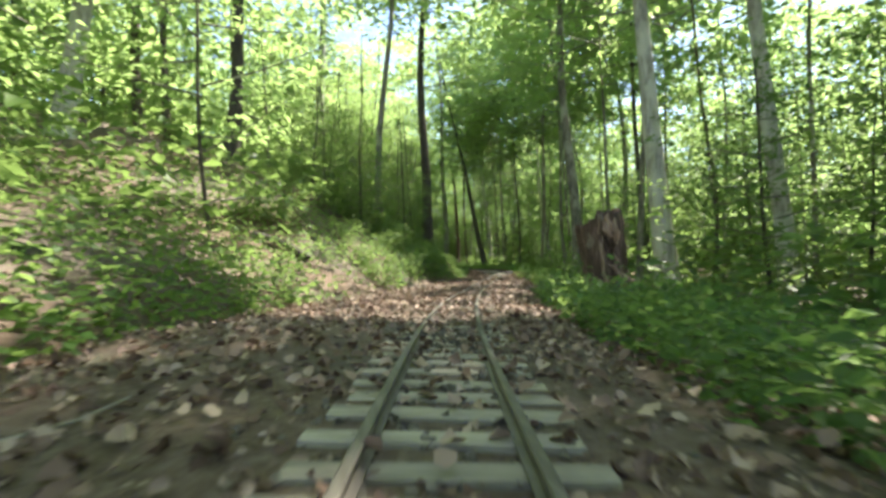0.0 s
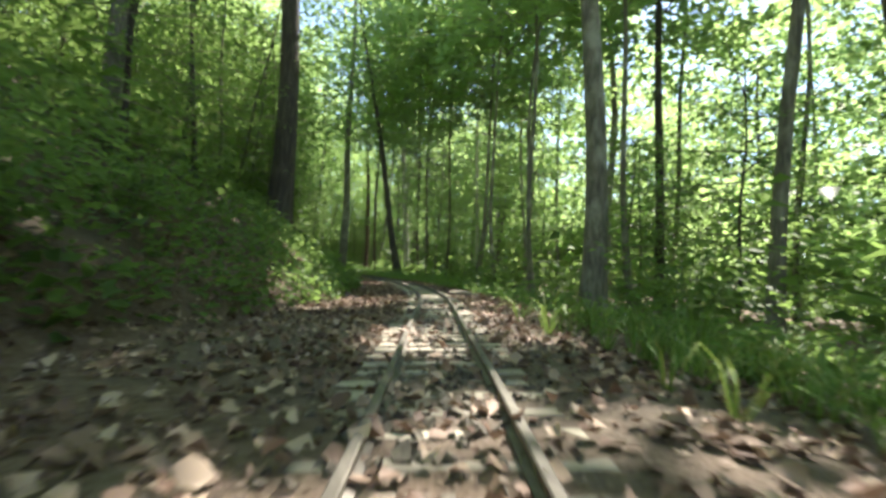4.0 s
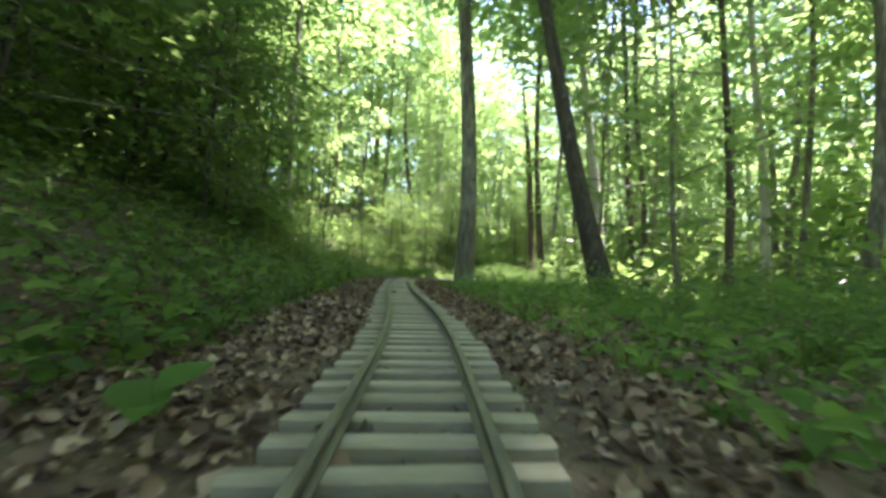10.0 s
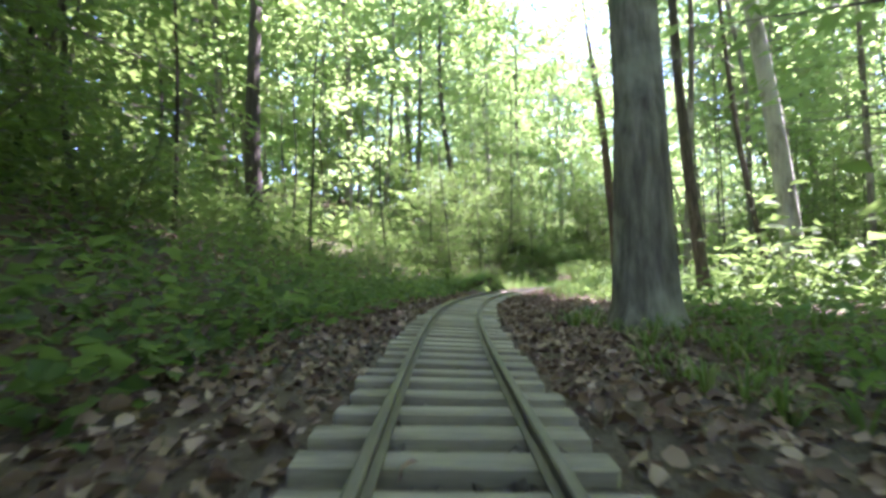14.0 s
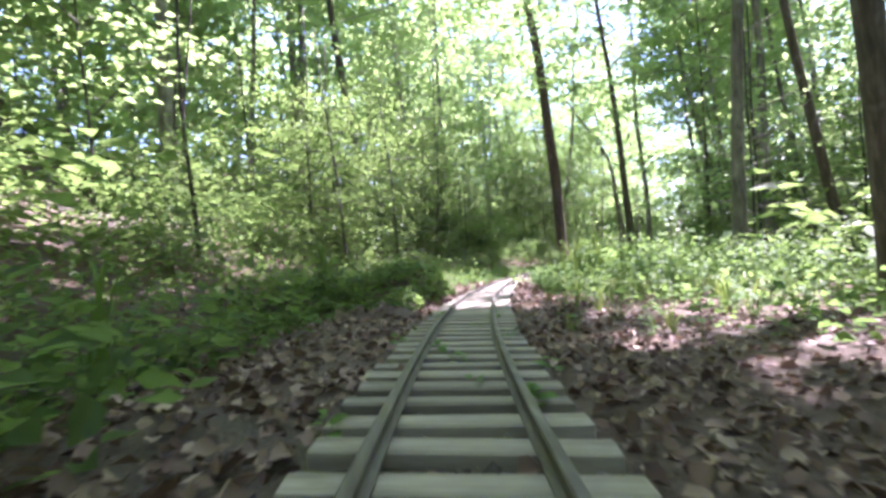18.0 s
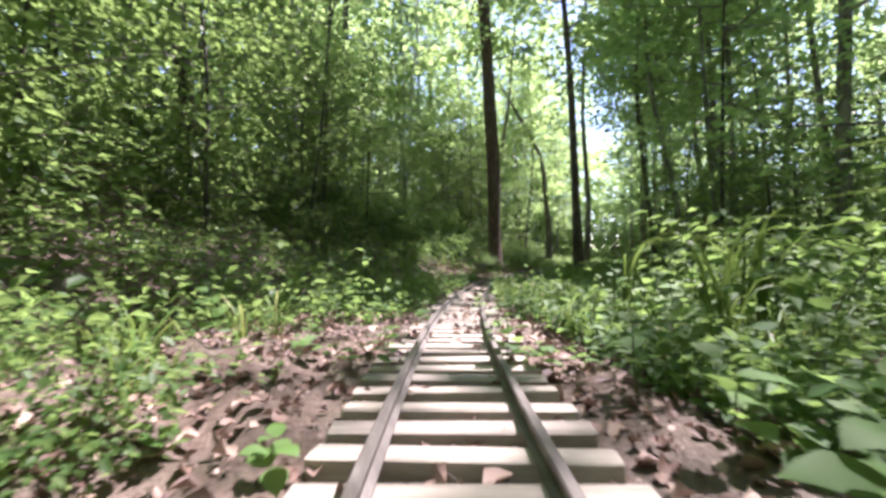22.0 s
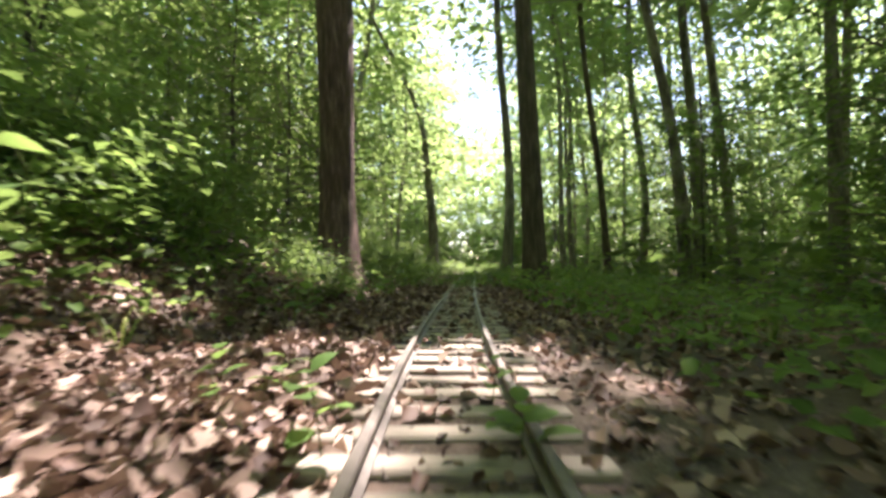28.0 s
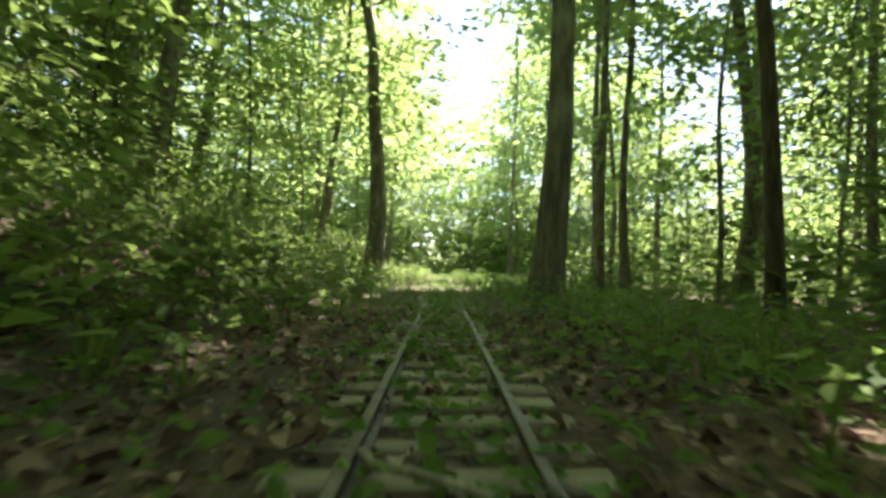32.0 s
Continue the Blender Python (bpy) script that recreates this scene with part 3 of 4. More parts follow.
# sun patches for which leaves are cut from the canopy: s, u, radius of the opening
SUNLIT = [(9.5, .05, .42), (9.6, .6, .35), (9.4, -.6, .42), (9.9, -.8, .3), (9.9, .25, .3), (4.1, -.35, .25), (3.7, -.8, .3), (5.3, .25, .22), (2.45, .18, .34), (3.3, .05, .3), (3.6, -1.5, .55), (4.4, .25, .35), (4.6, -1.9, .4), (5.2, -.7, .3), (5.9, .05, .42), (6.0, -1.5, .45), (6.6, .15, .5),
          (7.9, .1, .3), (6.3, -.75, .35), (7.2, 1.6, .6), (8.6, .2, .22), (10.15, -.03, .33), (10.7, .55, .3), (11.0, -1.2, .25), (13.2, -.5, .24), (13.8, -.5, .24), (14.8, -.6, .16), (13.2, .05, .2),
          (22.3, 3.4, .9), (23.6, 2.6, .7), (24.4, 1.5, .5), (25.0, .8, .4), (26.05, 1.0, .45), (26.0, 0, .26), (26.8, .05, .34), (27.5, .1, .3), (27.2, 1.1, .5), (28.1, .15, .4), (28.0, -.9, .5),
          (28.3, 1.0, .55), (29.4, .1, .22), (30.3, .9, .4), (31.2, -.2, .22), (34.3, -.8, .5), (34.5, .05, .25), (27.5, -.22, .18), (28.35, -.15, .3), (34.0, -.25, .3), (33.95, -.75, .35), (27.6, -.7, .42), (27.9, -.45, .35), (5.5, -.9, .35), (34.5, -.6, .35), (34.2, -.35, .3), (27.48, .4, .2), (29.75, .2, .2), (30.3, .1, .25), (30.2, .6, .3), (28.6, -.5, .4), (28.6, .1, .35), (28.75, .5, .35), (34.7, -.9, .3), (11.9, .75, .3), (25.3, 2.2, .7), (26.2, 2.8, .7), (25.6, 1.4, .4), (33.7, -.9, .5), (33.9, -.3, .35), (8.2, 1.9, .6), (4.3, -1.1, .45), (5.0, -1.5, .5), (26.6, .8, .4), (27.8, 1.7, .7), (29.0, 1.5, .5), (28.4, .5, .4), (28.7, .85, .45), (28.2, .7, .4), (28.8, 2.3, .6), (26.9, 2.2, .6), (28.0, 2.8, .6), (28.3, -.35, .3), (34.1, -.5, .4), (39.35, .8, .22), (2.1, -.1, .25), (2.3, -.5, .3), (2.9, 0, .25), (2.8, -.9, .3), (44, 0, .5), (49, 0, .9), (54, -.5, 1.0)]
SHAFTS = [(np.array(place(s_, u_)), r_) for s_, u_, r_ in SUNLIT]
for x_, y_, h_, r_ in ((5.1, 6.3, 1.2, .45), (5.0, 6.3, 2.6, .5), (6.6, 5.5, 1.6, .5), (-.9, 18.2, 5.0, .8), (-3.8, 7.2, 2.5, .4), (8.7, 25.9, 1.5, .5), (8.65, 25.9, 3.5, .6), (2.3, 12.4, 3, .4), (4.85, 37.3, 2, .5), (9.2, 35.42, .55, .3), (9.2, 35.42, 1.3, .3), (3.4, 5.3, .9, .3)):
    SHAFTS.append((np.array((x_, y_, drop_to(x_, y_) + h_)), r_))
SUNWARD = np.array(toward)


def opened(crown, m):
    """The crown with leaves cut away to let the sun shafts through; the same mesh where none stand in one."""
    v, wood, material = CROWN_DATA[crown.name]
    base = v[::4] @ np.array(m.to_3x3()).T + np.array(m.translation)
    keep = np.ones(len(base), bool)
    rag = np.random.RandomState(len(base)).rand(2, len(base))
    for p, r in SHAFTS:
        d = base - p
        t = d @ SUNWARD
        off = np.linalg.norm(d - t[:, None] * SUNWARD, axis=1)
        keep &= ~((t > .7) & (off < .09 + r * (.85 + .5 * rag[0])) & (rag[1] > .05))
    if keep.sum() > len(base) - 3:
        return crown
    v = v.reshape(-1, 4, 3)[keep].reshape(-1, 3)
    i = np.arange(keep.sum()) * 4
    f = np.stack([np.stack([i, i + 2, i + 1], 1), np.stack([i, i + 3, i + 2], 1)], 1).reshape(-1, 3)
    return fast_mesh("crown", v, f, material, wood, BARK_GREY)


def tree(name, x, y, radius, height, lean, bend, bark, label, crown, turn, seed, group="", scale=1.0, flare=.25, sides=14, hook=0.0):
    ob = empty(name, Matrix.Translation((x, y, drop_to(x, y) - .06)))
    tagged(ob, label, "tree", group)
    pts = trunk_line(height, lean, bend, seed, hook)
    radii = [radius * (1.45 if i == 0 else 1.16 if i == 1 else 1.0 - .72 * (i / 12)) for i in range(13)]
    pts.insert(1, pts[0].lerp(pts[1], .35))
    radii.insert(1, radius * 1.14)
    radii[2] = radius * 1.02
    part("trunk", mesh_of("trunk", *tube(pts, radii, sides, .055, seed, True, flare), bark), ob)
    if crown:
        top = Vector((lean[0] * .5, lean[1] * .5, 0))
        m = Matrix.Translation(top) @ pose(0, 0, 0, 0, 0, turn) @ Matrix.Scale(scale, 4)
        part("crown", opened(crown, ob.matrix_world @ m), ob, "green sunlit leaves on thin branches", m)
    return ob


# trees that stand out along the line: x, y, radius, lean, bend, bark, label
KEY = [
    (5.1, 6.3, .17, (-.8, .2), (0, 0), BARK_PALE, "pale grey tree trunk beside a broken stump"),
    (6.6, 5.5, .14, (-.9, .2), (0, 0), BARK_PALE, "pale mottled tree trunk among low green plants"),
    (-.9, 18.2, .27, (.3, 0), (0, 0), BARK_PALE, "tall pale trunk standing up the bank"),
    (-3.8, 7.2, .14, (1.0, 0), (.1, 0), BARK_PALE, "leaning pale trunk on the leafy bank"),
    (-2.0, 8.9, .13, (.5, 0), (0, 0), BARK_DARK, "dark straight trunk on the bank"),
    (2.3, 12.4, .15, (0, 0), (0, 0), BARK_DARK, "dark trunk on the bank beside the track"),
    (5.72, 10.3, .145, (-.5, 0), (0, 0), BARK_GREY, "grey trunk standing close beside the track"),
    (6.34, 19.65, .118, (-1.6, 2.6), (.06, 0), BARK_DARK, "dark curved trunk leaning over the track"),
    (8.7, 25.9, .155, (-1.0, 0), (0, 0), BARK_PALE, "pale sunlit trunk among undergrowth"),
    (4.85, 21.3, .14, (-.15, 0), (0, 0), BARK_GREY, "straight grey trunk close to the track edge"),
    (1.5, 36.9, .17, (.35, 0), (0, 0), BARK_GREY, "grey trunk up the wooded slope"),
    (-2.46, 37.44, .2, (2.1, 0), (0, 0), BARK_GREY, "thin grey trunk far up the slope"),
    (.94, 25.35, .12, (.3, 0), (0, 0), BARK_DARK, "thin dark trunk up the bank"),
    (4.85, 37.3, .15, (.2, 0), (0, 0), BARK_PALE, "pale dead trunk on the slope"),
    (9.12, 35.46, .142, (-.45, .3), (0, 0), BARK_RED, "thick brown ridged trunk beside the track"),
    (11.27, 35.41, .120, (-.55, 0), (0, 0), BARK_BROWN, "straight grey trunk at the edge of the track"),
    (13.33, 38.0, .098, (.15, 0), (0, 0), BARK_GREY, "grey trunk standing beside its neighbour"),
    (21.5, 38.9, .12, (-.5, 0), (0, 0), BARK_GREY, "slim grey trunk in the woods"),
    (16.8, 36.3, .13, (-.6, 0), (.1, 0), BARK_GREY, "slim leaning trunk in the woods"),
    (18.3, 38.4, .12, (-.3, 0), (.1, 0), BARK_GREY, "slim grey trunk in the woods"),
    (16.1, 30.5, .12, (-.4, 0), (0, 0), BARK_PALE, "slim pale trunk in the woods"),
    (11.9, 49.3, .2, (0, 0), (0, 0), BARK_DARK, "dark far trunk in the woods"),
    (14.2, 27.0, .11, (-.4, 0), (0, 0), BARK_GREY, "slim grey trunk in the woods"),
    (10.5, 15.0, .12, (-.5, 0), (0, 0), BARK_GREY, "slim grey trunk in the woods"),
    (9.2, 12.4, .10, (-.4, 0), (0, 0), BARK_DARK, "slim dark trunk in the woods"),
    (10.7, 23.0, .10, (-.4, 0), (.05, 0), BARK_PALE, "slim pale trunk in the woods"),
    (14.4, 35.4, .09, (-1.8, 0), (0, 0), BARK_GREY, "slim leaning trunk in the woods"),
    (16.1, 35.4, .085, (-1.3, 0), (-.2, 0), BARK_GREY, "slim leaning trunk in the woods"),
    (11.5, 41.0, .09, (1.7, 0), (0, 0), BARK_GREY, "leaning grey trunk on the slope"),
    (25.0, 36.7, .13, (-.3, 0), (0, 0), BARK_GREY, "slim grey trunk in the woods"),
]
for i, (x, y, r, lean, bend, bark, label) in enumerate(KEY):
    stood = tree("tree", x, y, r, 11.5, lean, bend, bark, label, HIGH_CROWNS[i % 3], i * 77, 300 + i, "", 1.0)
    if bark is BARK_RED:
        # a second stem that parts from the first above the butt
        stem = [Vector((.02, .01, .35)), Vector((0, .02, 1.1)), Vector((.0, .03, 2.2)), Vector((-.06, .05, 3.6)), Vector((-.16, .05, 6)), Vector((-.5, .1, 9.5))]
        part("trunk", mesh_of("trunk", *tube(stem, [.10, .135, .15, .145, .11, .04], 14, .05, 77), bark), stood, "second stem of a forked trunk")
tree("tree", 14.6, 42.2, .15, 7.2, (-.4, .1), (.25, .1), BARK_GREY, "crooked grey trunk that bends over at the top", WOOD_CROWNS[1], 20, 340, "", .8, .25, 14, -4.0)

rng = random.Random(21)
taken = [(k[0], k[1]) for k in KEY] + [(14.6, 42.2)]
# added trees: the first three carry shade crowns to block sun, the rest fill sky
for k, (s_, u_) in enumerate(((34.6, -3.3), (31.5, -4.6), (19.9, 4.7), (45, 6), (48, 8.5), (43.5, 9), (50.5, 5.5), (46.5, 11))):
    x, y = plan(s_, u_)
    taken.append((x, y))
    tree("tree", x, y, .08, 11, (.3, 0), (.1, 0), BARK_GREY, "slim tall tree with a high leafy crown, added to the woods", (SHADE_CROWNS if k < 3 else WOOD_CROWNS)[k % 3], 70 * k, 350 + k, "trees of the woods", 1.0, .15, 8)


def clear_of(x, y, gap):
    return all((x - a) ** 2 + (y - b) ** 2 > gap * gap for a, b in taken)


# slim tall trees added on the sunny side to shade the line, set where the canopy over it is still thin
SPOTS = np.array([np.array(plan(s_, u_)) + np.array((toward.x, toward.y)) / toward.z * 8 for s_ in np.arange(-3, 46, .8) for u_ in ((-2, -.9, 0, .9, 2, 3.5) if 7 < s_ < 17 else (-2, -.9, 0, .9, 2))])
cover_n = np.zeros(len(SPOTS))
for x, y in taken:
    cover_n += .6 * (np.hypot(SPOTS[:, 0] - x, SPOTS[:, 1] - y) < 1.8)
made = 0
for k in range(900):
    x, y = plan(rng.uniform(-6, 50), rng.uniform(1.9, 8.5))
    s, u = su_of(x, y)
    if abs(u) < 1.7 or not clear_of(x, y, 1.5) or s < 10 and u < 4.2 or 15 < s < 22 and u < 2.6 or 29 < s < 41 and u < 3.2 or s > 40 and abs(u) < 2.4:
        continue
    near = np.hypot(SPOTS[:, 0] - x, SPOTS[:, 1] - y) < 2.4
    if (near & (cover_n < 1.7)).sum() < (14 if k < 400 else 9):
        continue
    cover_n += near
    taken.append((x, y))
    tree("tree", x, y, rng.uniform(.045, .085), rng.uniform(10, 12), (rng.uniform(-.8, .4), rng.uniform(-.5, .5)), (rng.uniform(-.25, .25), 0), rng.choice((BARK_GREY, BARK_GREY, BARK_BROWN)),
         "slim tall tree with a high leafy crown, added to the woods", SHADE_CROWNS[made % 3], rng.uniform(0, 360), 1500 + made, "trees of the woods", rng.uniform(.95, 1.12), .15, 8)
    made += 1

# woods on both sides; those before the start stand unseen, added to block the sun
made = tries = 0
while made < 112 and tries < 5000:
    tries += 1
    s, u = rng.uniform(-9, 66), rng.choice((-1, 1)) * (2.7 + 19 * rng.random() ** 1.25)
    if s > 40 and abs(u) < 1.9 or -1 < s < 7 and -3 < u < 5.5:
        continue
    if 0 < u < 7.5 and s > 3 and rng.random() < .35:
        continue
    x, y = plan(s, u)
    if not clear_of(x, y, 1.3):
        continue
    taken.append((x, y))
    bark = rng.choice((BARK_GREY, BARK_GREY, BARK_BROWN, BARK_PALE))
    tree("tree", x, y, rng.choice((rng.uniform(.05, .09), rng.uniform(.08, .15))), rng.uniform(9.5, 12), (rng.uniform(-1, 1), rng.uniform(-.8, .8)), (rng.uniform(-.25, .25), rng.uniform(-.1, .1)), bark,
         "slender woodland tree with a leafy crown", FAR_CROWNS[made % 2] if abs(u) > 8 or s > 47 or s < 0 else WOOD_CROWNS[made % 4] if abs(u) > 4.5 else HIGH_CROWNS[made % 3], rng.uniform(0, 360), 500 + made, "trees of the woods", rng.uniform(.85, 1.15), .15, 8)
    made += 1

made = 0
for k in range(80):
    s, u = rng.uniform(26, 46), -rng.uniform(4.2, 14)
    x, y = plan(s, u)
    if made == 26 or not clear_of(x, y, 1.2):
        continue
    taken.append((x, y))
    tree("tree", x, y, rng.uniform(.05, .11), rng.uniform(9.5, 12), (rng.uniform(-1, 1), rng.uniform(-.8, .8)), (rng.uniform(-.3, .3), 0), rng.choice((BARK_GREY, BARK_PALE)),
         "slender woodland tree with a leafy crown", WOOD_CROWNS[k % 4] if u > -8 else FAR_CROWNS[k % 2], rng.uniform(0, 360), 2400 + k, "trees of the woods", rng.uniform(.9, 1.15), .15, 8)
    made += 1

made = tries = 0
while made < 132 and tries < 5000:
    tries += 1
    s, u = rng.uniform(2.5, 66), rng.choice((-1, 1)) * (2.1 + 15 * rng.random() ** 1.3)
    if s > 36 and abs(u) < 1.7 or 20 < s < 40 and u < 0 and rng.random() < .6:
        continue
    if 0 < u < 4.5 and rng.random() < .55:
        continue
    x, y = plan(s, u)
    if not clear_of(x, y, .8):
        continue
    taken.append((x, y))
    h = rng.uniform(4.5, 6.5)
    tree("sapling", x, y, rng.uniform(.016, .04), h, (rng.uniform(-.4, .4), rng.uniform(-.4, .4)), (rng.uniform(-.1, .1), 0), rng.choice((BARK_GREY, BARK_DARK)),
         "thin young tree with spreading green leaves", rng.choice(LOW_CROWNS) if abs(u) < 6.5 and s < 46 else rng.choice(THIN_CROWNS), rng.uniform(0, 360), 700 + made, "saplings of the understorey", rng.uniform(.75, 1.1), 0, 6)
    made += 1

# young trees where the line leaves the woods
for k in range(9):
    x, y = plan(59 + .9 * k, (-2.6, 2.4, -.8, 1.2, -1.9, 3.0, .2, -3.0, 1.9)[k])
    tree("sapling", x, y, .03, 5, (rng.uniform(-.3, .3), 0), (0, 0), BARK_GREY, "sunlit young tree at the edge of a clearing", LOW_CROWNS[k % 4], 40 * k, 1700 + k, "saplings of the understorey", .8, 0, 6)

# tall dark bushes up the bank
for k in range(9):
    x, y = plan(22.9 + .65 * k, -2.3 - .75 * (k % 3))
    taken.append((x, y))
    tree("bush", x, y, .022, 3.2, (rng.uniform(-.3, .3), 0), (0, 0), BARK_DARK, "tall dark-green leafy bush on the bank", DARK_CROWNS[k % 3], 61 * k, 960 + k, "bushes on the bank", rng.uniform(.18, .34), 0, 6)
for k, (x, y, sc) in enumerate(((-3.6, 30.6, 2.3), (-5.6, 28.0, 2.4), (-5.2, 32.6, 2.3), (-3.4, 26.6, 1.9))):
    taken.append((x, y))
    tree("tree", x, y, .11, 9.0, (.2, 0), (0, 0), BARK_DARK, "broad dark-leaved tree standing up the slope", DARK_CROWNS[k % 3], 80 * k, 1330 + k, "broad trees up the slope", sc, .2, 10)
for k in range(18):
    x, y = plan(1.5 + .8 * k, 3.6 + 1.5 * (k % 3) + .4 * (k % 2))
    if not clear_of(x, y, .5):
        continue
    taken.append((x, y))
    tree("bush", x, y, .03, 3.2, (rng.uniform(-.3, .3), 0), (0, 0), BARK_DARK, "tall green leafy bush under the trees", DARK_CROWNS[k % 3], 67 * k, 1350 + k, "bushes under the trees", rng.uniform(.65, .95), 0, 6)
for k in range(18):
    x, y = plan(16.8 + .48 * k, -2.5 - .7 * (k % 3)) if k < 11 else plan(20.4 + .5 * (k - 11), -3.1 - .75 * (k % 3))
    taken.append((x, y))
    tree("bush", x, y, .03, 3.6, (rng.uniform(-.3, .5), rng.uniform(-.3, .3)), (0, 0), BARK_DARK, "tall dark-green leafy bush on the bank", DARK_CROWNS[k % 3], 57 * k, 1300 + k, "bushes on the bank", rng.uniform(.85, 1.1) * (1.2 if k > 10 else 1), 0, 6)
for k in range(8, 58):
    s = 3.5 + k * .47 if k < 42 else 28.5 + (k - 42) * 1.0
    u = -rng.uniform(1.75, 2.5) - (.5 if s < 6 or s > 28 else 0) - (1.3 if k % 2 else 0)
    x, y = plan(s, u)
    if not clear_of(x, y, .35):
        continue
    taken.append((x, y))
    tree("bush", x, y, .022, 3.2, (rng.uniform(-.3, .5), rng.uniform(-.3, .3)), (0, 0), BARK_DARK, "tall dark-green leafy bush on the bank",
         rng.choice(DARK_CROWNS), rng.uniform(0, 360), 900 + k, "bushes on the bank", rng.uniform(.7, 1.0) * (.9 if 13 < s < 20.5 else .55 if s < 11 else .38 if s < 28 else .62), 0, 6)

for k in range(19):
    if k < 12:
        x, y = plan(29.5 + 1.15 * k, 2.7 + 1.1 * (k % 3) + .4 * (k % 2))
    else:
        x, y = plan(28.6 + .75 * (k - 12), -1.9 - .6 * (k % 2))
    taken.append((x, y))
    tree("bush", x, y, .02, 3, (rng.uniform(-.3, .3), 0), (0, 0), BARK_DARK, "dense dark-green leafy bush under the trees", DARK_CROWNS[k % 3], 83 * k, 1040 + k, "bushes under the trees", rng.uniform(.5, .75), 0, 6)
for k in range(30):
    if k < 14:
        x, y = plan(37 + 1.7 * k, 5.0 + 2.4 * (k % 4) + rng.uniform(-.5, .5))
    else:
        x, y = plan(13 + 1.35 * (k - 14), -5.5 - 1.9 * (k % 4) + rng.uniform(-.5, .5))
    taken.append((x, y))
    tree("bush", x, y, .03, 3.6, (rng.uniform(-.3, .3), 0), (0, 0), BARK_DARK, "large leafy green bush deeper in the woods", DARK_CROWNS[k % 3], 71 * k, 1080 + k, "bushes under the trees", rng.uniform(.9, 1.25) * (.45 if k > 20 else 1), 0, 6)
for k in range(9):
    s, u = 38.6 + .75 * k, -2.0 - .9 * (k % 3) - .12 * k
    x, y = plan(s, u)
    taken.append((x, y))
    tree("bush", x, y, .022, 3.2, (rng.uniform(-.3, .3), 0), (0, 0), BARK_DARK, "tall dark-green leafy bush on the slope", DARK_CROWNS[k % 3], 50 * k, 980 + k, "bushes on the bank", rng.uniform(.8, 1.1), 0, 6)
for k in range(8):
    x, y = plan(45 + 2.1 * k, (2.5, -2.3, 3.4, -3.3, 2.1, -2.0, 2.9, -2.8)[k])
    taken.append((x, y))
    tree("tree", x, y, .07, 10, (rng.uniform(-.6, .6), 0), (.2, 0), BARK_GREY, "slender woodland tree with a leafy crown", WOOD_CROWNS[k % 4], 47 * k, 2200 + k, "trees of the woods", .9, .15, 8)

# ---------------------------------------------------------------- shrubs


def shrub_meshes(seed, size=.066, n=720, material=LEAF_DARK):
    rng = np.random.RandomState(seed)
    C, Hd, Nn, Sz = [], [], [], []
    for k in range(9):
        a, ln = rng.uniform(0, 6.28), rng.uniform(.5, 1.0)
        tip = Vector((math.cos(a) * .55 * ln, math.sin(a) * .55 * ln, .85 * ln))
        for j in range(5):
            t = .3 + .17 * j
            got = spray(rng, tip * t + Vector((rng.normal(0, .1), rng.normal(0, .1), .05)), (math.cos(a), math.sin(a)), n // 45, .24, size)
            for store, g in zip((C, Hd, Nn, Sz), got):
                store.append(g)
    v, f = leaves(*(np.concatenate(q) for q in (C, Hd, Nn, Sz)), width=.58)
    return fast_mesh("foliage", v, f, material)


SHRUBS = [shrub_meshes(80 + i) for i in range(4)]
# shrub copies in a lighter leaf, sunlight put into the colour
SUNLIT_SHRUBS = [shrub_meshes(90 + i, .085, 540, LEAF_WEED) for i in range(3)]
SHRUB_STEM = mesh_of("stem", *tube([(0, 0, -.05), (.16, .02, .38), (.40, 0, .72)], [.009, .006, .002], 5, 0, 3), STEM)


def shrub(p, scale, turn, label, k, foliage=SHRUBS):
    ob = empty("shrub", Matrix.Translation(p))
    tagged(ob, label, "shrub", "shrubs along the track")
    m = pose(0, 0, 0, 0, 0, turn) @ Matrix.Diagonal((scale, scale, scale * .9, 1))
    for j in range(3):
        part("stem", SHRUB_STEM, ob, "", m @ pose(0, 0, 0, 0, 0, 120 * j + 40 * k))
    part("foliage", foliage[k], ob, "", m)
    return ob


for k in range(14):
    shrub(place(26.7 + .24 * k, 1.15 + .5 * (k % 4), .03), rng.uniform(.45, .72), 71 * k, "light green leafy plant in the sun", k % 3, SUNLIT_SHRUBS)
for k in range(58):
    s, u = 20.5 + .32 * k, -1.75 - 4.2 * ((k * .618) % 1) ** 1.3
    shrub(place(s, u, .03), rng.uniform(.55, 1.0), 37 * k, "dense dark-green plant on the wooded bank", k % 4)
for k in range(20):
    shrub(place(38.8 + .24 * k, -1.1 - .62 * (k % 4), .03), rng.uniform(.4, .85), 47 * k, "dense dark-green plant on the wooded bank", k % 4)
for k in range(12):
    shrub(place(33.3 + .27 * k, -1.25 - .5 * (k % 3), .03), rng.uniform(.42, .72), 43 * k, "light green leafy plant on the bank", k % 3, SUNLIT_SHRUBS)
for k in range(6):
    shrub(place(36.2 + .13 * k, -.78 - .16 * (k % 3), .03), rng.uniform(.26, .4), 67 * k, "low dark-green shrub at the foot of a tree", k % 4)
for k in range(14):
    shrub(place(15.6 + .24 * k, 1.25 + .45 * (k % 4), .03), rng.uniform(.34, .56), 59 * k, "low dark-green shrub beside the track", k % 4)
for k in range(9):
    shrub(place(5.3 + .36 * k, -1.15 - .4 * (k % 3), .03), rng.uniform(.38, .62), 53 * k, "leafy green woodland shrub", (k + 1) % 4)
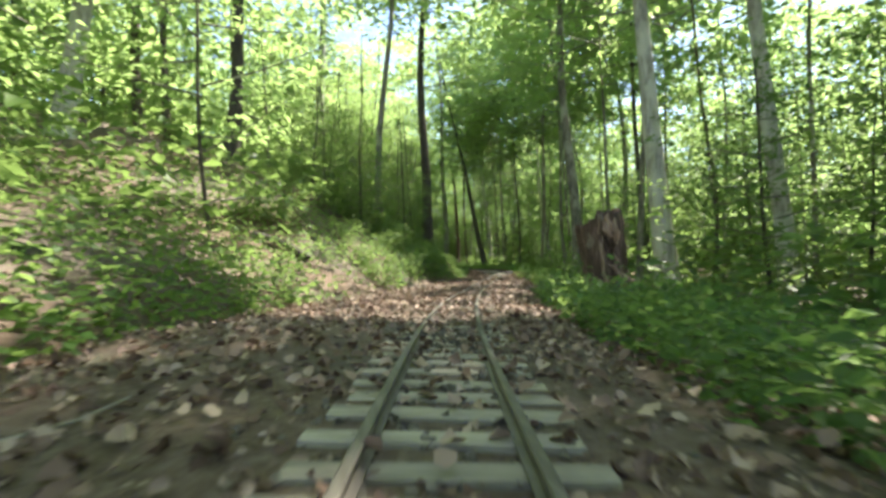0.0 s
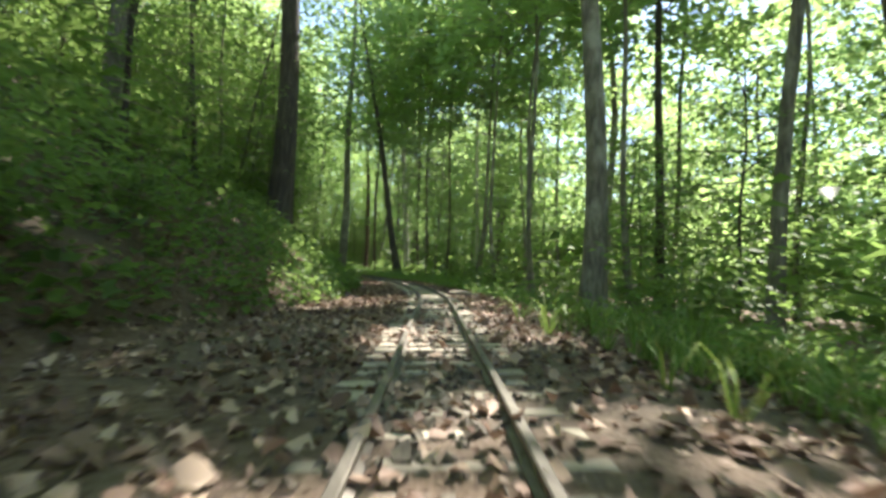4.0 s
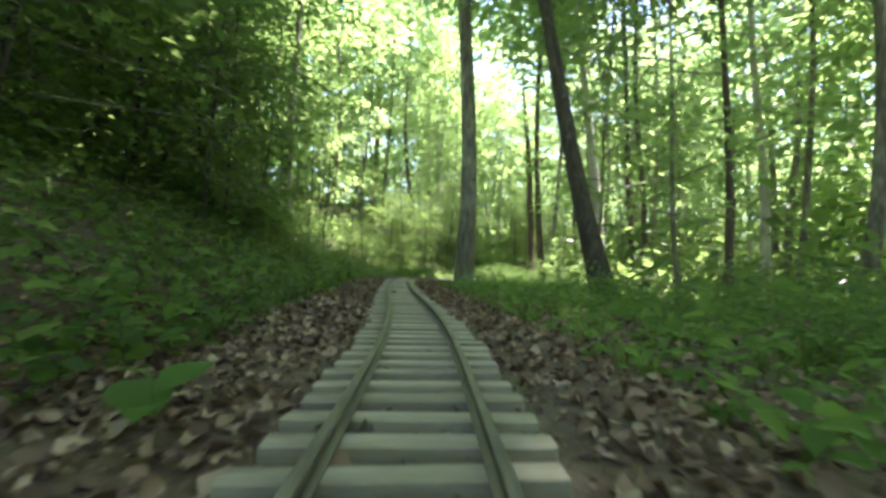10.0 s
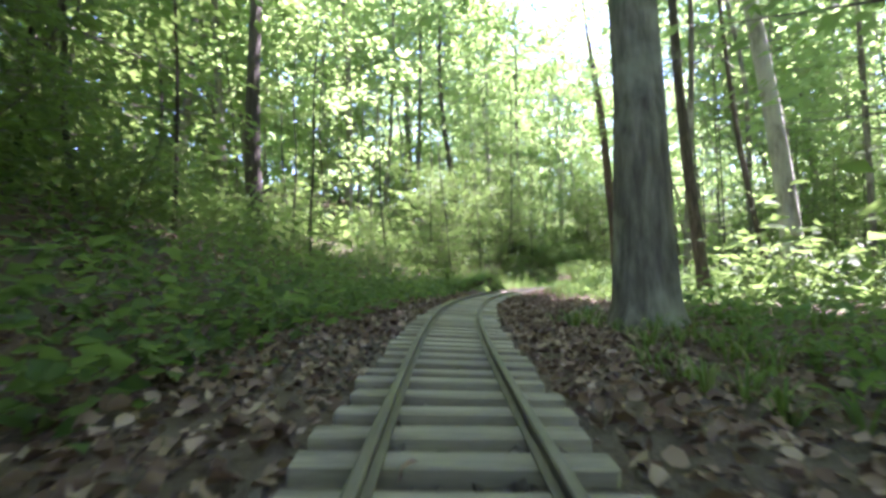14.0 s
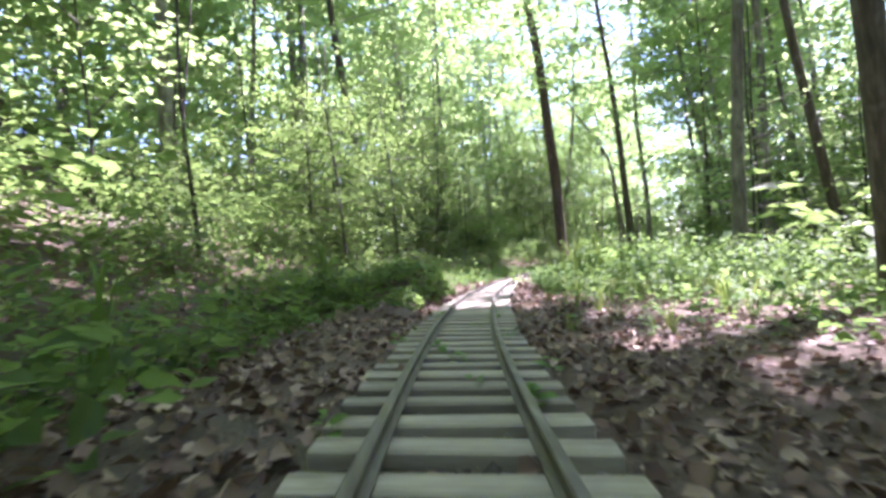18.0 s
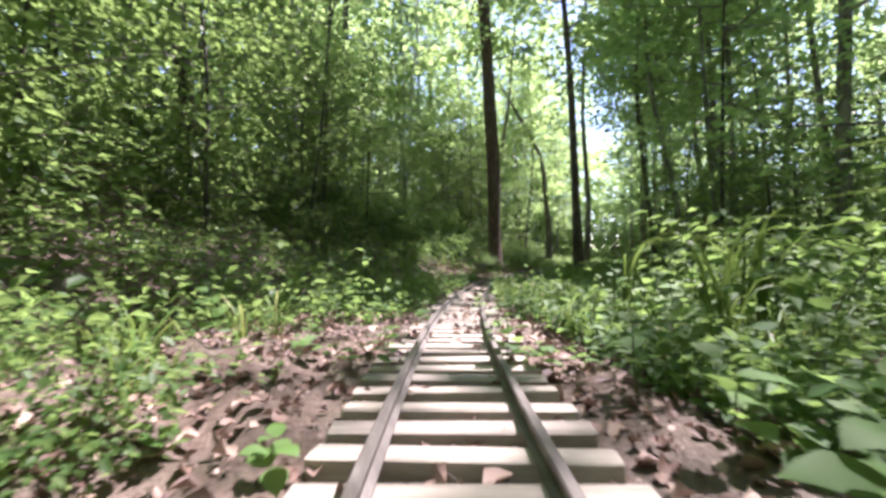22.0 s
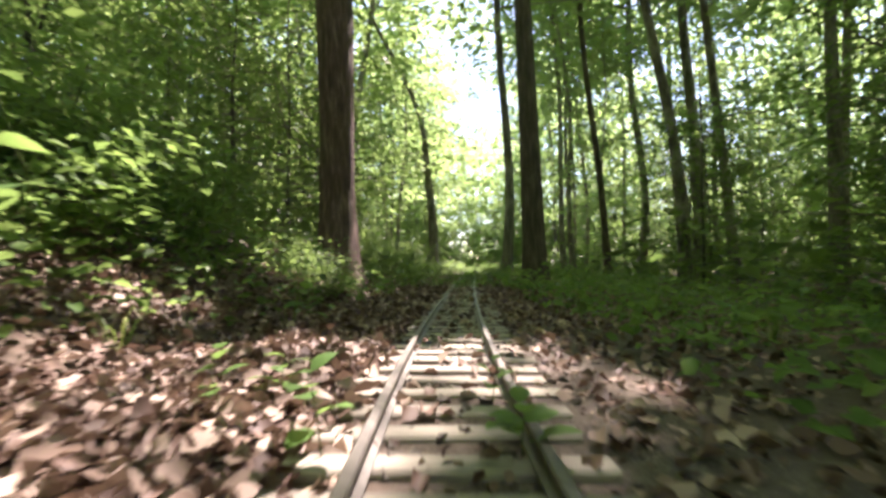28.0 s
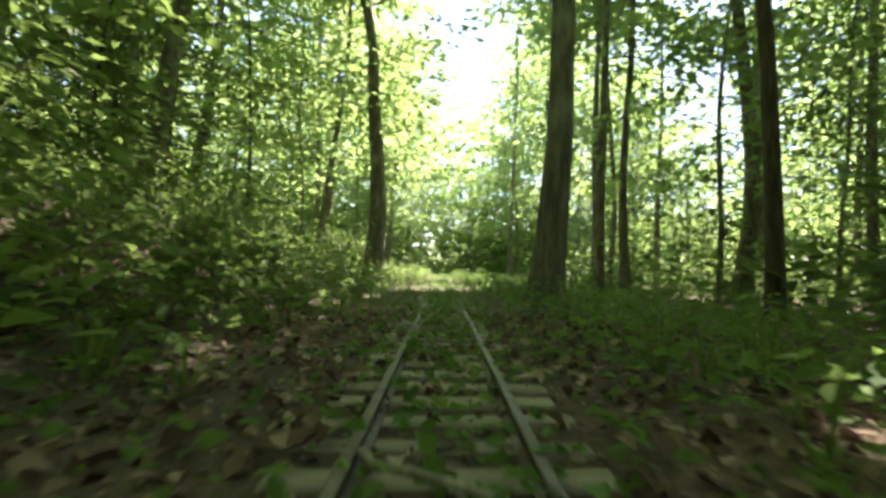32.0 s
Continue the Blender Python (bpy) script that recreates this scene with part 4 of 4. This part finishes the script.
for k in range(12):
    shrub(place(25.9 + .19 * k, -.50 - .55 * (k % 3) / 2, .04), rng.uniform(.2, .36), 31 * k, "dark leafy plant on the earth bank", k % 4)
made = 0
while made < 195:
    s = rng.uniform(0, 50)
    if rng.random() < .55:
        u = -rng.uniform(np.interp(s, [0, 5, 7, 13, 18, 24, 28, 34, 50], [1.8, 1.8, 1.25, 1.1, 1.2, 1.7, 1.5, 1.6, 2]), 6.5)
    else:
        u = rng.uniform(np.interp(s, [0, 4, 9, 14, 20, 26, 29, 34, 50], [1.1, 1.1, 1.5, 1.6, 2.6, 1.9, 1.3, 1.9, 2.2]), 9)
    sc = rng.uniform(.45, 1.0) * (1.0 if abs(u) > 1.6 else .6)
    shrub(place(s, u, .03), sc, rng.uniform(0, 360), "leafy green woodland shrub" if sc < .75 else "dense tall dark-green woodland shrub", made % 4)
    made += 1

# ---------------------------------------------------------------- weeds, each leaf a part


def big_leaf(seed):
    """A pointed oval leaf 1 long, folded and curved, lying along +y."""
    rng = np.random.RandomState(seed)
    v, f = [], []
    rows = [(0, .02), (.12, .22), (.32, .37), (.55, .36), (.78, .22), (1, 0)]
    for y, w in rows:
        z = .10 * math.sin(y * 2.2) - .22 * y * y
        v += [(-w, y, z + .10 * w + rng.uniform(-.015, .015)), (0, y, z), (w, y, z + .10 * w + rng.uniform(-.015, .015))]
    for i in range(5):
        a = i * 3
        f += [(a, a + 1, a + 4, a + 3), (a + 1, a + 2, a + 5, a + 4)]
    return mesh_of("leaf", v, f, LEAF_WEED)


BIG_LEAVES = [big_leaf(i) for i in range(3)]
STEMS = {}


def weed(p, height, count, leaf, turn, seed, label):
    rng = random.Random(seed)
    ob = empty("weed", Matrix.Translation(p) @ pose(0, 0, 0, rng.uniform(-9, 9), rng.uniform(-9, 9), turn))
    tagged(ob, label, "weed", "weeds beside the track")
    if seed % 5 not in STEMS:
        STEMS[seed % 5] = mesh_of("stem", *tube([(0, 0, -.1), (.02, 0, .35), (-.01, .03, .7), (.02, .05, 1)], [.016, .014, .011, .006], 5, 0, seed), STEM)
    part("stem", STEMS[seed % 5], ob, "", Matrix.Diagonal((height * .8, height * .8, height, 1)))
    for k in range(count):
        f = (k + .6) / count
        z = height * (.3 + .7 * f)
        size = leaf * rng.uniform(.75, 1.2) * (1.15 - .45 * f)
        m = Matrix.Translation((.01 * f, .03 * f * height, z)) @ pose(0, 0, 0, 0, 0, k * 137 + rng.uniform(-20, 20)) @ pose(0, .006, 0, rng.uniform(-8, 32), rng.uniform(-12, 12), 0) @ Matrix.Scale(size, 4)
        part("leaf", rng.choice(BIG_LEAVES), ob, "", m)
    return ob


rng = random.Random(33)
made = 0
while made < 94:
    s = rng.choice((rng.uniform(.3, 10), rng.uniform(10, 24), rng.uniform(24.5, 31), rng.uniform(25, 33), rng.uniform(31, 40)))
    side = rng.choice((-1, 1))
    lo = np.interp(s, [0, 4, 9, 15, 22, 26.5, 28, 30.5, 33, 40], [.55, .6, .7, .5, .42, .33, .30, .30, .38, .5])
    u = side * (lo + abs(rng.gauss(0, .5)))
    if side < 0 and (s < 6) and abs(u) < .9:
        continue
    tall = 26.5 < s < 31.5
    if s > 37.6 or 25.7 < s < 28.2 and -.85 < u < 0:
        continue
    h = rng.uniform(.07, .19) if not tall else rng.uniform(.10, .30)
    weed(place(s, u), h, rng.randint(5, 8), rng.uniform(.03, .055) if not tall else rng.uniform(.035, .06), rng.uniform(0, 360), made,
         "small green broad-leaved weed in leaf litter" if not tall else "taller green broad-leaved weed at the sleeper ends")
    made += 1

for k in range(36):
    s, u = rng.uniform(28.0, 34.5), rng.choice((-1, -1, 1, 1, .4)) * rng.uniform(.10, .42)
    weed(place(s, u), rng.uniform(.05, .13), rng.randint(4, 7), rng.uniform(.032, .06), rng.uniform(0, 360), 400 + k, "low green weed growing between the sleepers")

for k in range(30):
    s, u = rng.uniform(29.9, 32.7), rng.choice((-1, 1)) * rng.uniform(.11, .4)
    weed(place(s, u), rng.uniform(.08, .2), rng.randint(5, 8), rng.uniform(.03, .055), rng.uniform(0, 360), 600 + k, "green weed crowding over the sleepers")
for k in range(20):
    s, u = rng.uniform(33.2, 36.5), -rng.uniform(.95, 2.1)
    weed(place(s, u), rng.uniform(.28, .6), rng.randint(8, 11), rng.uniform(.06, .10), rng.uniform(0, 360), 500 + k, "tall leafy green weed on the shaded bank")
for k in range(10):
    shrub(place(33.6 + .4 * k, -1.7 - .45 * (k % 3), .03), rng.uniform(.6, .95), 47 * k, "leafy green woodland shrub", k % 4)

for k in range(16):
    weed(place(24.1 + .11 * k, rng.uniform(-.22, .2)), rng.uniform(.03, .07), rng.randint(5, 8), rng.uniform(.022, .036), rng.uniform(0, 360), 840 + k, "low green weed growing between the sleepers")
# weeds with large leaves that stand out close to the rails
for k, (s, u, h, n, lf) in enumerate(((16.2, -.57, .20, 8, .075), (15.85, -.31, .085, 4, .085), (21.75, -.36, .10, 6, .075), (21.9, -.5, .14, 7, .07), (23.1, -.40, .12, 6, .075), (23.5, -.5, .16, 7, .07), (26.2, -.36, .11, 5, .06), (27.0, -.42, .14, 7, .08), (27.4, -.5, .16, 7, .07),
                                     (28.3, .78, .42, 9, .10), (28.55, .62, .26, 8, .09), (30.6, .46, .2, 7, .075), (31.2, .56, .24, 8, .08), (34.4, -.82, .6, 9, .09), (34.1, -.9, .24, 8, .08), (35.3, -.57, .15, 6, .085), (29.45, .42, .13, 5, .085), (36.6, -.5, .15, 7, .07), (37.2, .45, .12, 6, .08))):
    weed(place(s, u), h, n, lf, 61 * k, 720 + k, "broad-leaved green weed with large pointed leaves")
for k in range(34):
    s = rng.uniform(27.0, 28.9)
    weed(place(s, -rng.uniform(.14, .75)), rng.uniform(.03, .075), rng.randint(6, 9), rng.uniform(.026, .042), rng.uniform(0, 360), 760 + k, "low sunlit weed with pale green leaves")
for k in range(22):
    s = rng.uniform(27.2, 29.8)
    weed(place(s, rng.uniform(.3, .95)), rng.uniform(.06, .2), rng.randint(6, 9), rng.uniform(.03, .05), rng.uniform(0, 360), 800 + k, "low sunlit weed with pale green leaves")


def blade_mesh(seed):
    """An arching grass blade 1 tall."""
    rng = np.random.RandomState(seed)
    b, v, f = rng.uniform(.25, .7), [], []
    for i in range(7):
        t = i / 6
        x, z = b * t ** 2, math.sin(min(1, t * 1.15) * math.pi / 2) * (1 - .25 * b * max(0, t - .6) ** 1.2)
        w = .017 * math.sin(math.pi * (.16 + .84 * t)) + .001
        v += [(x, -w, z), (x + .006, 0, z - .004), (x, w, z)]
    for i in range(6):
        a = 3 * i
        f += [(a, a + 1, a + 4, a + 3), (a + 1, a + 2, a + 5, a + 4)]
    return mesh_of("blade", v, f, GRASS)


BLADES = [blade_mesh(i) for i in range(5)]


def grass_clump(p, tall, n, seed, label):
    rng = random.Random(seed)
    ob = empty("grass_clump", Matrix.Translation(p))
    tagged(ob, label, "grass", "tall grass clumps beside the track")
    for k in range(n):
        h = tall * rng.uniform(.55, 1.1)
        part("blade", rng.choice(BLADES), ob, "", pose(rng.uniform(-.03, .03), rng.uniform(-.03, .03), -.01, 0, 0, rng.uniform(0, 360)) @ Matrix.Scale(h, 4))


for k, (s, u, h) in enumerate(((7.55, .62, .2), (27.55, .72, .42), (27.8, .95, .5), (27.35, 1.05, .5), (28.1, .62, .36), (28.45, .9, .45), (29.0, .7, .4), (29.2, 1.1, .45), (26.3, -1.0, .4), (26.8, -1.2, .4), (30.4, -.5, .3), (30.8, -.62, .34), (31.1, -.45, .26), (31.3, .8, .35), (24.6, -.9, .35))):
    grass_clump(place(s, u), h, 13, 40 + k, "clump of tall arching green grass")

weed(place(27.44, .40), .13, 5, .085, 40, 700, "low weed with large pale sunlit leaves")
weed(place(27.60, .34), .13, 5, .07, 160, 701, "low weed with large pale sunlit leaves")

# ---------------------------------------------------------------- low green cover, grass and fallen leaves
rng = np.random.RandomState(8)


def cover(name, label, material, n, pick, size, width, height, category, full=False, tilt=.38):
    C, Hd, Nn, Sz = [], [], [], []
    for k in range(n):
        s, u = pick()
        p = place(s, u)
        c = (p.x, p.y, p.z + abs(rng.normal(0, height)))
        a = rng.uniform(0, 6.28)
        C.append(c)
        Hd.append((math.cos(a), math.sin(a), rng.normal(0, .3)))
        Nn.append((rng.normal(0, tilt), rng.normal(0, tilt), 1))
        Sz.append(size * rng.uniform(.5, 1.5))
    v, f = leaves(C, Hd, Nn, Sz, width, full=full, curled=tilt > .5)
    return tagged(new(name, fast_mesh(name, v, f, material)), label, category, kind="stuff")


def pick_litter():
    while True:
        s, u = rng.uniform(-.5, 41), rng.normal(0, .9)
        if abs(u) < .19 and rng.rand() < np.interp(s, [0, 1, 6, 9, 12, 24, 27, 30, 40], [.9, .5, .35, .6, .93, .98, .6, .6, .45]):
            continue
        return s, u


def pick_bits():
    while True:
        s, u = rng.uniform(-.3, 40.5), rng.normal(0, .42)
        if abs(u) < .175 and rng.rand() < np.interp(s, [0, 1, 6, 9, 12, 24, 27, 30, 40], [.5, 0, 0, .3, .5, .6, .3, .3, .4]):
            continue
        return s, u


def bare(s, u):
    """The bare sunlit earth on the bank at the start of the line."""
    return ((s - 4.6) / 1.2) ** 2 + ((u + 1.25) / .34) ** 2 < 1 and rng.rand() < .8


def pick_left():
    while True:
        s = rng.uniform(-1, 66)
        u = -(np.interp(s, [0, 5, 8, 14, 20, 22.5, 24, 25, 27.1, 28.4, 29, 30, 31, 34, 36, 46], [1.1, 1.1, .9, .6, .5, .3, .35, .75, .95, .85, .5, .6, 1.0, .9, .55, .45]) + abs(rng.normal(0, 1.3)))
        if not bare(s, u):
            return s, u


def pick_right():
    s = rng.uniform(-1, 66)
    return s, np.interp(s, [0, 4, 9, 15, 20, 22.5, 24, 25, 27, 30, 31.5, 35, 46], [.4, .6, .9, .42, .5, 1.2, 1.1, 1.0, .5, .35, .65, .42, .3]) + abs(rng.normal(0, 1.6))


cover("fallen_leaves", "dry brown fallen leaves scattered over the ground", LITTER, 82000, pick_litter, .026, .8, .008, "leaf litter", True, .55)
cover("fallen_leaves", "thick drift of brown fallen leaves over sleeper ends", LITTER, 15000, lambda: (rng.uniform(33.4, 38.4), -.15 - abs(rng.normal(0, .55))), .03, .8, .012, "leaf litter", True, .7)
cover("fallen_leaves", "brown fallen leaves lying deep beside the sleepers", LITTER, 12000, lambda: (rng.uniform(11, 24.5), rng.choice((-1, 1)) * (.2 + abs(rng.normal(0, .4)))), .024, .8, .010, "leaf litter", True, .7)
cover("leaf_fragments", "broken bits of dry brown leaf and bark", LITTER, 46000, pick_bits, .011, .7, .004, "leaf litter", False, .6)
cover("undergrowth", "low green leafy ground cover on the bank", LEAF_DARK, 52000, pick_left, .046, .62, .12, "undergrowth", True)
cover("undergrowth", "low green leafy ground cover under the trees", LEAF_WEED, 56000, pick_right, .042, .62, .085, "undergrowth", True)


def pick_bank():
    while True:
        s = rng.uniform(0, 46)
        u = -(np.interp(s, [0, 5, 8, 14, 24, 28, 34, 40, 46], [1.25, 1.1, .85, .6, .6, 1.15, 1.2, .8, .8]) + 3.8 * rng.rand() ** 1.5)
        if not bare(s, u):
            return s, u


def pick_mound():
    return rng.uniform(25.8, 27.3), -(.33 + 1.1 * rng.rand() ** 1.4)


cover("undergrowth", "small green plants covering the steep bank", LEAF_DARK, 50000, pick_bank, .052, .62, .09, "undergrowth", True)
cover("undergrowth", "dark green plants hanging over an earth bank", LEAF_DARK, 3900, pick_mound, .042, .66, .05, "undergrowth", True)


def pick_close():
    s = 27.3 + 6.2 * rng.rand() ** 1.5
    return s, (1 if s < 28.7 else rng.choice((-1, 1))) * (np.interp(s, [27.3, 28.6, 29.3, 33.5], [.42, .30, .17, .2]) + abs(rng.normal(0, .42)))


cover("undergrowth", "weedy green leaves crowding over the sleepers", LEAF_WEED, 12000, pick_close, .028, .7, .06, "undergrowth", True)


def pick_end():
    s = 37.6 + 19.4 * rng.rand() ** 1.4
    return s, rng.normal(0, .11) if rng.rand() < np.interp(s, [38, 39.5], [.15, .45]) else rng.choice((-1, 1)) * (.17 + abs(rng.normal(0, .7)))


cover("undergrowth", "low green weeds growing over the sleepers", LEAF_WEED, 13000, pick_end, .026, .66, .028, "undergrowth", True)


def pick_start():
    s = rng.uniform(.3, 6)
    return s, np.interp(s, [0, 2, 4, 6], [.42, .5, .55, .75]) + abs(rng.normal(0, .7))


cover("undergrowth", "dense dark green plants beside the track", LEAF_DARK, 9000, pick_start, .036, .62, .09, "undergrowth", True)


def pick_deep():
    s, side = rng.uniform(0, 66), rng.choice((-1, 1))
    u = 2.4 + 24 * rng.rand() ** 1.3
    return s, side * u


cover("undergrowth", "knee-high green undergrowth deep in the woods", LEAF_DARK, 60000, pick_deep, .19, .62, .5, "undergrowth")


def grass(name, label, n, pick, size=1.0):
    """Tufts of thin arching blades."""
    v, f = [], []
    for k in range(n):
        s, u = pick()
        p0 = place(s, u)
        tall = size * rng.uniform(.07, .17)
        for j in range(rng.randint(7, 16)):
            a = rng.uniform(0, 6.28)
            d = Vector((math.cos(a), math.sin(a), 0))
            p = p0 + d * rng.uniform(0, .02)
            h, b = tall * rng.uniform(.6, 1.2), tall * rng.uniform(.4, 1.3)
            w = Vector((-d.y, d.x, 0)) * rng.uniform(.0015, .0035)
            up = Vector((0, 0, h))
            o = len(v)
            v += [p - w, p + w, p + d * b * .3 + up * .7 + w, p + d * b * .3 + up * .7 - w, p + d * b * .7 + up * .95 + w * .7, p + d * b * .7 + up * .95 - w * .7, p + d * b * 1.1 + up * rng.uniform(.5, .9)]
            f += [(o, o + 1, o + 2), (o, o + 2, o + 3), (o + 3, o + 2, o + 4), (o + 3, o + 4, o + 5), (o + 5, o + 4, o + 6)]
    return tagged(new(name, fast_mesh(name, np.array(v), np.array(f), GRASS)), label, "grass", kind="stuff")


def pick_grass():
    s = rng.choice((rng.uniform(6.5, 9), rng.uniform(25, 32), rng.uniform(26, 31), rng.uniform(29.5, 32.5), rng.uniform(33, 50), rng.uniform(37.5, 48)))
    side = 1 if s < 9 or rng.rand() < .62 else -1
    return s, side * (rng.choice((.2 if 29.5 < s < 32.5 or s > 37.5 else .36, .6, 1.0)) + abs(rng.normal(0, .5)))


grass("grass", "thin arching green grass tufts beside the sleepers", 900, pick_grass)

grass("grass", "soft thin grass under the trees", 460, lambda: (rng.uniform(13, 22.5), .48 + abs(rng.normal(0, .75))), .55)

# ---------------------------------------------------------------- stump, fallen wood


TORN_WOOD = plain_varied("torn_pale_wood", [(0.3, (0.20, 0.115, 0.085)), (0.55, (0.42, 0.29, 0.23)), (0.8, (0.62, 0.49, 0.42))], 0.85, 0, 34, (1, 1, 0.12), 0.006)


def stump(x, y):
    """A broken hollow stump: an intact side, and a torn one with pale slivers round the hollow."""
    ob = empty("tree_stump", Matrix.Translation((x, y, drop_to(x, y) - .05)))
    tagged(ob, "broken red-brown rotten tree stump with a hollow side", "tree stump")
    rng = np.random.RandomState(4)
    v, f = [], []
    n, rows = 56, 20

    def skin(a, t):
        top = 1.0 + .05 * math.sin(a + 2.5) + .02 * math.sin(5 * a) + (.10 if 4.15 < a < 5.9 else 0)
        r = .27 * (.95 + .13 * t) * (1 + .07 * math.sin(3 * a + 1 + .8 * t) + .045 * math.sin(9 * a + 1.5 * t) + .03 * math.sin(17 * a - t))
        hollow = smooth01((a - 4.12) / .14) * (1 - smooth01((a - 5.0) / .25)) * smooth01((t - .10) / .1) * (1 - smooth01((t - .60 - .12 * math.sin(5 * a)) / .14))
        r *= 1 - .55 * float(hollow)
        if t < .2:
            r *= 1 + .3 * (.2 - t) / .2 * max(0, math.sin(4 * a + .6)) ** 2
        return Vector((r * math.cos(a) - .12 * t, r * math.sin(a) + .06 * t, t * top))

    for i in range(rows):
        for k in range(n):
            a = 2 * math.pi * k / n
            v.append(skin(a, i / (rows - 1)) + Vector(rng.uniform(-.007, .007, 3)) + (Vector((0, 0, rng.uniform(-.018, .012))) if i == rows - 1 else Vector()))
    for i in range(rows - 1):
        for k in range(n):
            a, b = i * n + k, i * n + (k + 1) % n
            f.append((a, b, b + n, a + n))
    v.append((-.10, .05, .78))
    f += [((rows - 1) * n + k, (rows - 1) * n + (k + 1) % n, len(v) - 1) for k in range(n)]
    part("stump_body", mesh_of("stump_body", v, f, STUMP_WOOD), ob)
    # slivers round the hollow: angle, from, to, width
    for k, (a, t0, t1, w) in enumerate(((4.10, .08, .72, .030), (4.16, .45, .90, .022), (4.55, .70, .97, .050), (4.85, .62, .92, .040), (5.08, .10, .52, .034), (5.2, .0, .3, .05), (4.35, .72, .88, .03))):
        pts = []
        for q in range(6):
            c = skin(a + .05 * math.sin(2.4 * q + k), t0 + (t1 - t0) * q / 5)
            d = Vector((c.x, c.y, 0)).normalized()
            pts.append(c + d * (.004 + .012 * math.sin(math.pi * q / 5)))
        part("sliver", mesh_of("sliver", *tube(pts, [w * .5, w, w * .85, w * .9, w * .6, w * .12], 7, .22, 30 + k), TORN_WOOD), ob, "pale torn wood")
    stub = skin(4.95, .36)
    part("broken_knot", mesh_of("broken_knot", *tube([stub, stub + Vector((-.05, -.06, .01)), stub + Vector((-.12, -.07, .035))], [.03, .024, .008], 7, .15, 9), TORN_WOOD), ob, "pale snapped knot")
    for k, a in enumerate((.4, 2.3, 3.6, 5.2)):
        d = Vector((math.cos(a), math.sin(a), 0))
        part("root", mesh_of("root", *tube([d * .22 + Vector((0, 0, .2)), d * .42 + Vector((0, 0, .08)), d * .68 + Vector((0, 0, -.05))], [.10, .075, .03], 8, .08, k), STUMP_WOOD), ob)
    return ob


stump(3.4, 5.3)


def fallen(name, points, r, label, seed, material=DEADWOOD, sides=8):
    n = len(points)
    radii = [r * (1 - .55 * i / (n - 1)) for i in range(n)]
    ob = new(name, mesh_of(name, *tube(points, radii, sides, .10, seed), material))
    return tagged(ob, label, "fallen branch")


def lying(s, u, ds, du, r, seed, label="dry bleached fallen branch on leaf litter", lift=0.0):
    rng = random.Random(seed)
    pts = []
    for k in range(6):
        f = k / 5
        p = place(s + ds * f, u + du * f + .03 * math.sin(5 * f + seed))
        pts.append(p + Vector((0, 0, r * .7 + lift + rng.uniform(0, .008))))
    fallen("fallen_branch", pts, r, label, seed)




def log(points, r, label, seed, material, lift=.6):
    """A thick piece of wood lying along plan points, each with a height over the ground."""
    pts = [Vector((x, y, drop_to(x, y) + r * lift + h)) for x, y, h in points]
    n = len(pts)
    return tagged(new("fallen_log", mesh_of("fallen_log", *tube(pts, [r * (1 - .25 * i / (n - 1)) for i in range(n)], 12, .09, seed), material)), label, "fallen log")


log([(3.64, 9.78, .02), (3.74, 9.75, .024), (3.84, 9.75, .02), (3.93, 9.79, .008), (3.97, 9.86, -.01)], .021, "pale bleached crooked log lying beside the track", 3, DEADWOOD)
log([(-.36, 5.0, 0), (-.52, 5.02, .04), (-.70, 5.05, .05), (-.92, 5.07, .02)], .045, "dark rotten log lying down the leafy bank", 6, BARK_DARK)
log([(-1.60, 4.9, -.02), (-1.31, 5.19, .22), (-1.01, 5.53, .30), (-.63, 6.05, .26), (-.45, 6.4, .02)], .013, "long thin bleached branch arching over the bank", 7, DEADWOOD)
log([(3.05, 10.9, 0), (3.02, 11.25, .015), (2.96, 11.6, .02), (2.85, 11.9, 0)], .016, "dry broken branch on the leaf litter", 8, DEADWOOD)
lying(39.3, -.06, -.12, .10, .006, 4, "thin dry stick lying across the sleepers", .02)
rr = random.Random(9)
for k in range(26):
    s, u = rr.uniform(0, 40), rr.choice((-1, 1)) * rr.uniform(.35, 1.9)
    lying(s, u, rr.uniform(-.5, .5), rr.uniform(-.4, .4), rr.uniform(.003, .007), 20 + k, "thin dry twig lying in leaf litter")

# ---------------------------------------------------------------- far woods
rng = np.random.RandomState(77)
C, Hd, Nn, Sz = [], [], [], []
for k in range(8400):
    s, side = rng.uniform(-6, 95), rng.choice((-1, 1))
    u = side * rng.uniform(16, 34)
    if s > 66:
        u = rng.uniform(-30, 30)
    if k > 4900:
        s, u = rng.uniform(60, 74), rng.normal(0, 5)
    elif k > 3600:
        u = -rng.uniform(11, 24)
    low = k >= 5600
    if low:
        s, u = rng.uniform(-4, 74), rng.choice((-1, 1, 1)) * rng.uniform(9, 22)
        if s > 58:
            u = rng.choice((-1, 1)) * rng.uniform(2.2, 16)
    x, y = plan(s, u)
    z = drop_to(x, y) + rng.uniform(.1, 3.6) if low else drop_to(x, y) + rng.uniform(0, 1) ** (.8 if k % 2 else 2.5) * (15 if abs(u - 1) > 5 else 13 if abs(u - 1) > 2 else 9)
    got = spray(rng, (x, y, z), (0, 0), 27, rng.uniform(.8, 1.6), .42)
    for store, g in zip((C, Hd, Nn, Sz), got):
        store.append(g)
v, f = leaves(*(np.concatenate(q) for q in (C, Hd, Nn, Sz)))
tagged(new("far_woods", fast_mesh("far_woods", v, f, LEAF_CANOPY)), "distant green woods behind the nearer trees", "woods", kind="stuff")
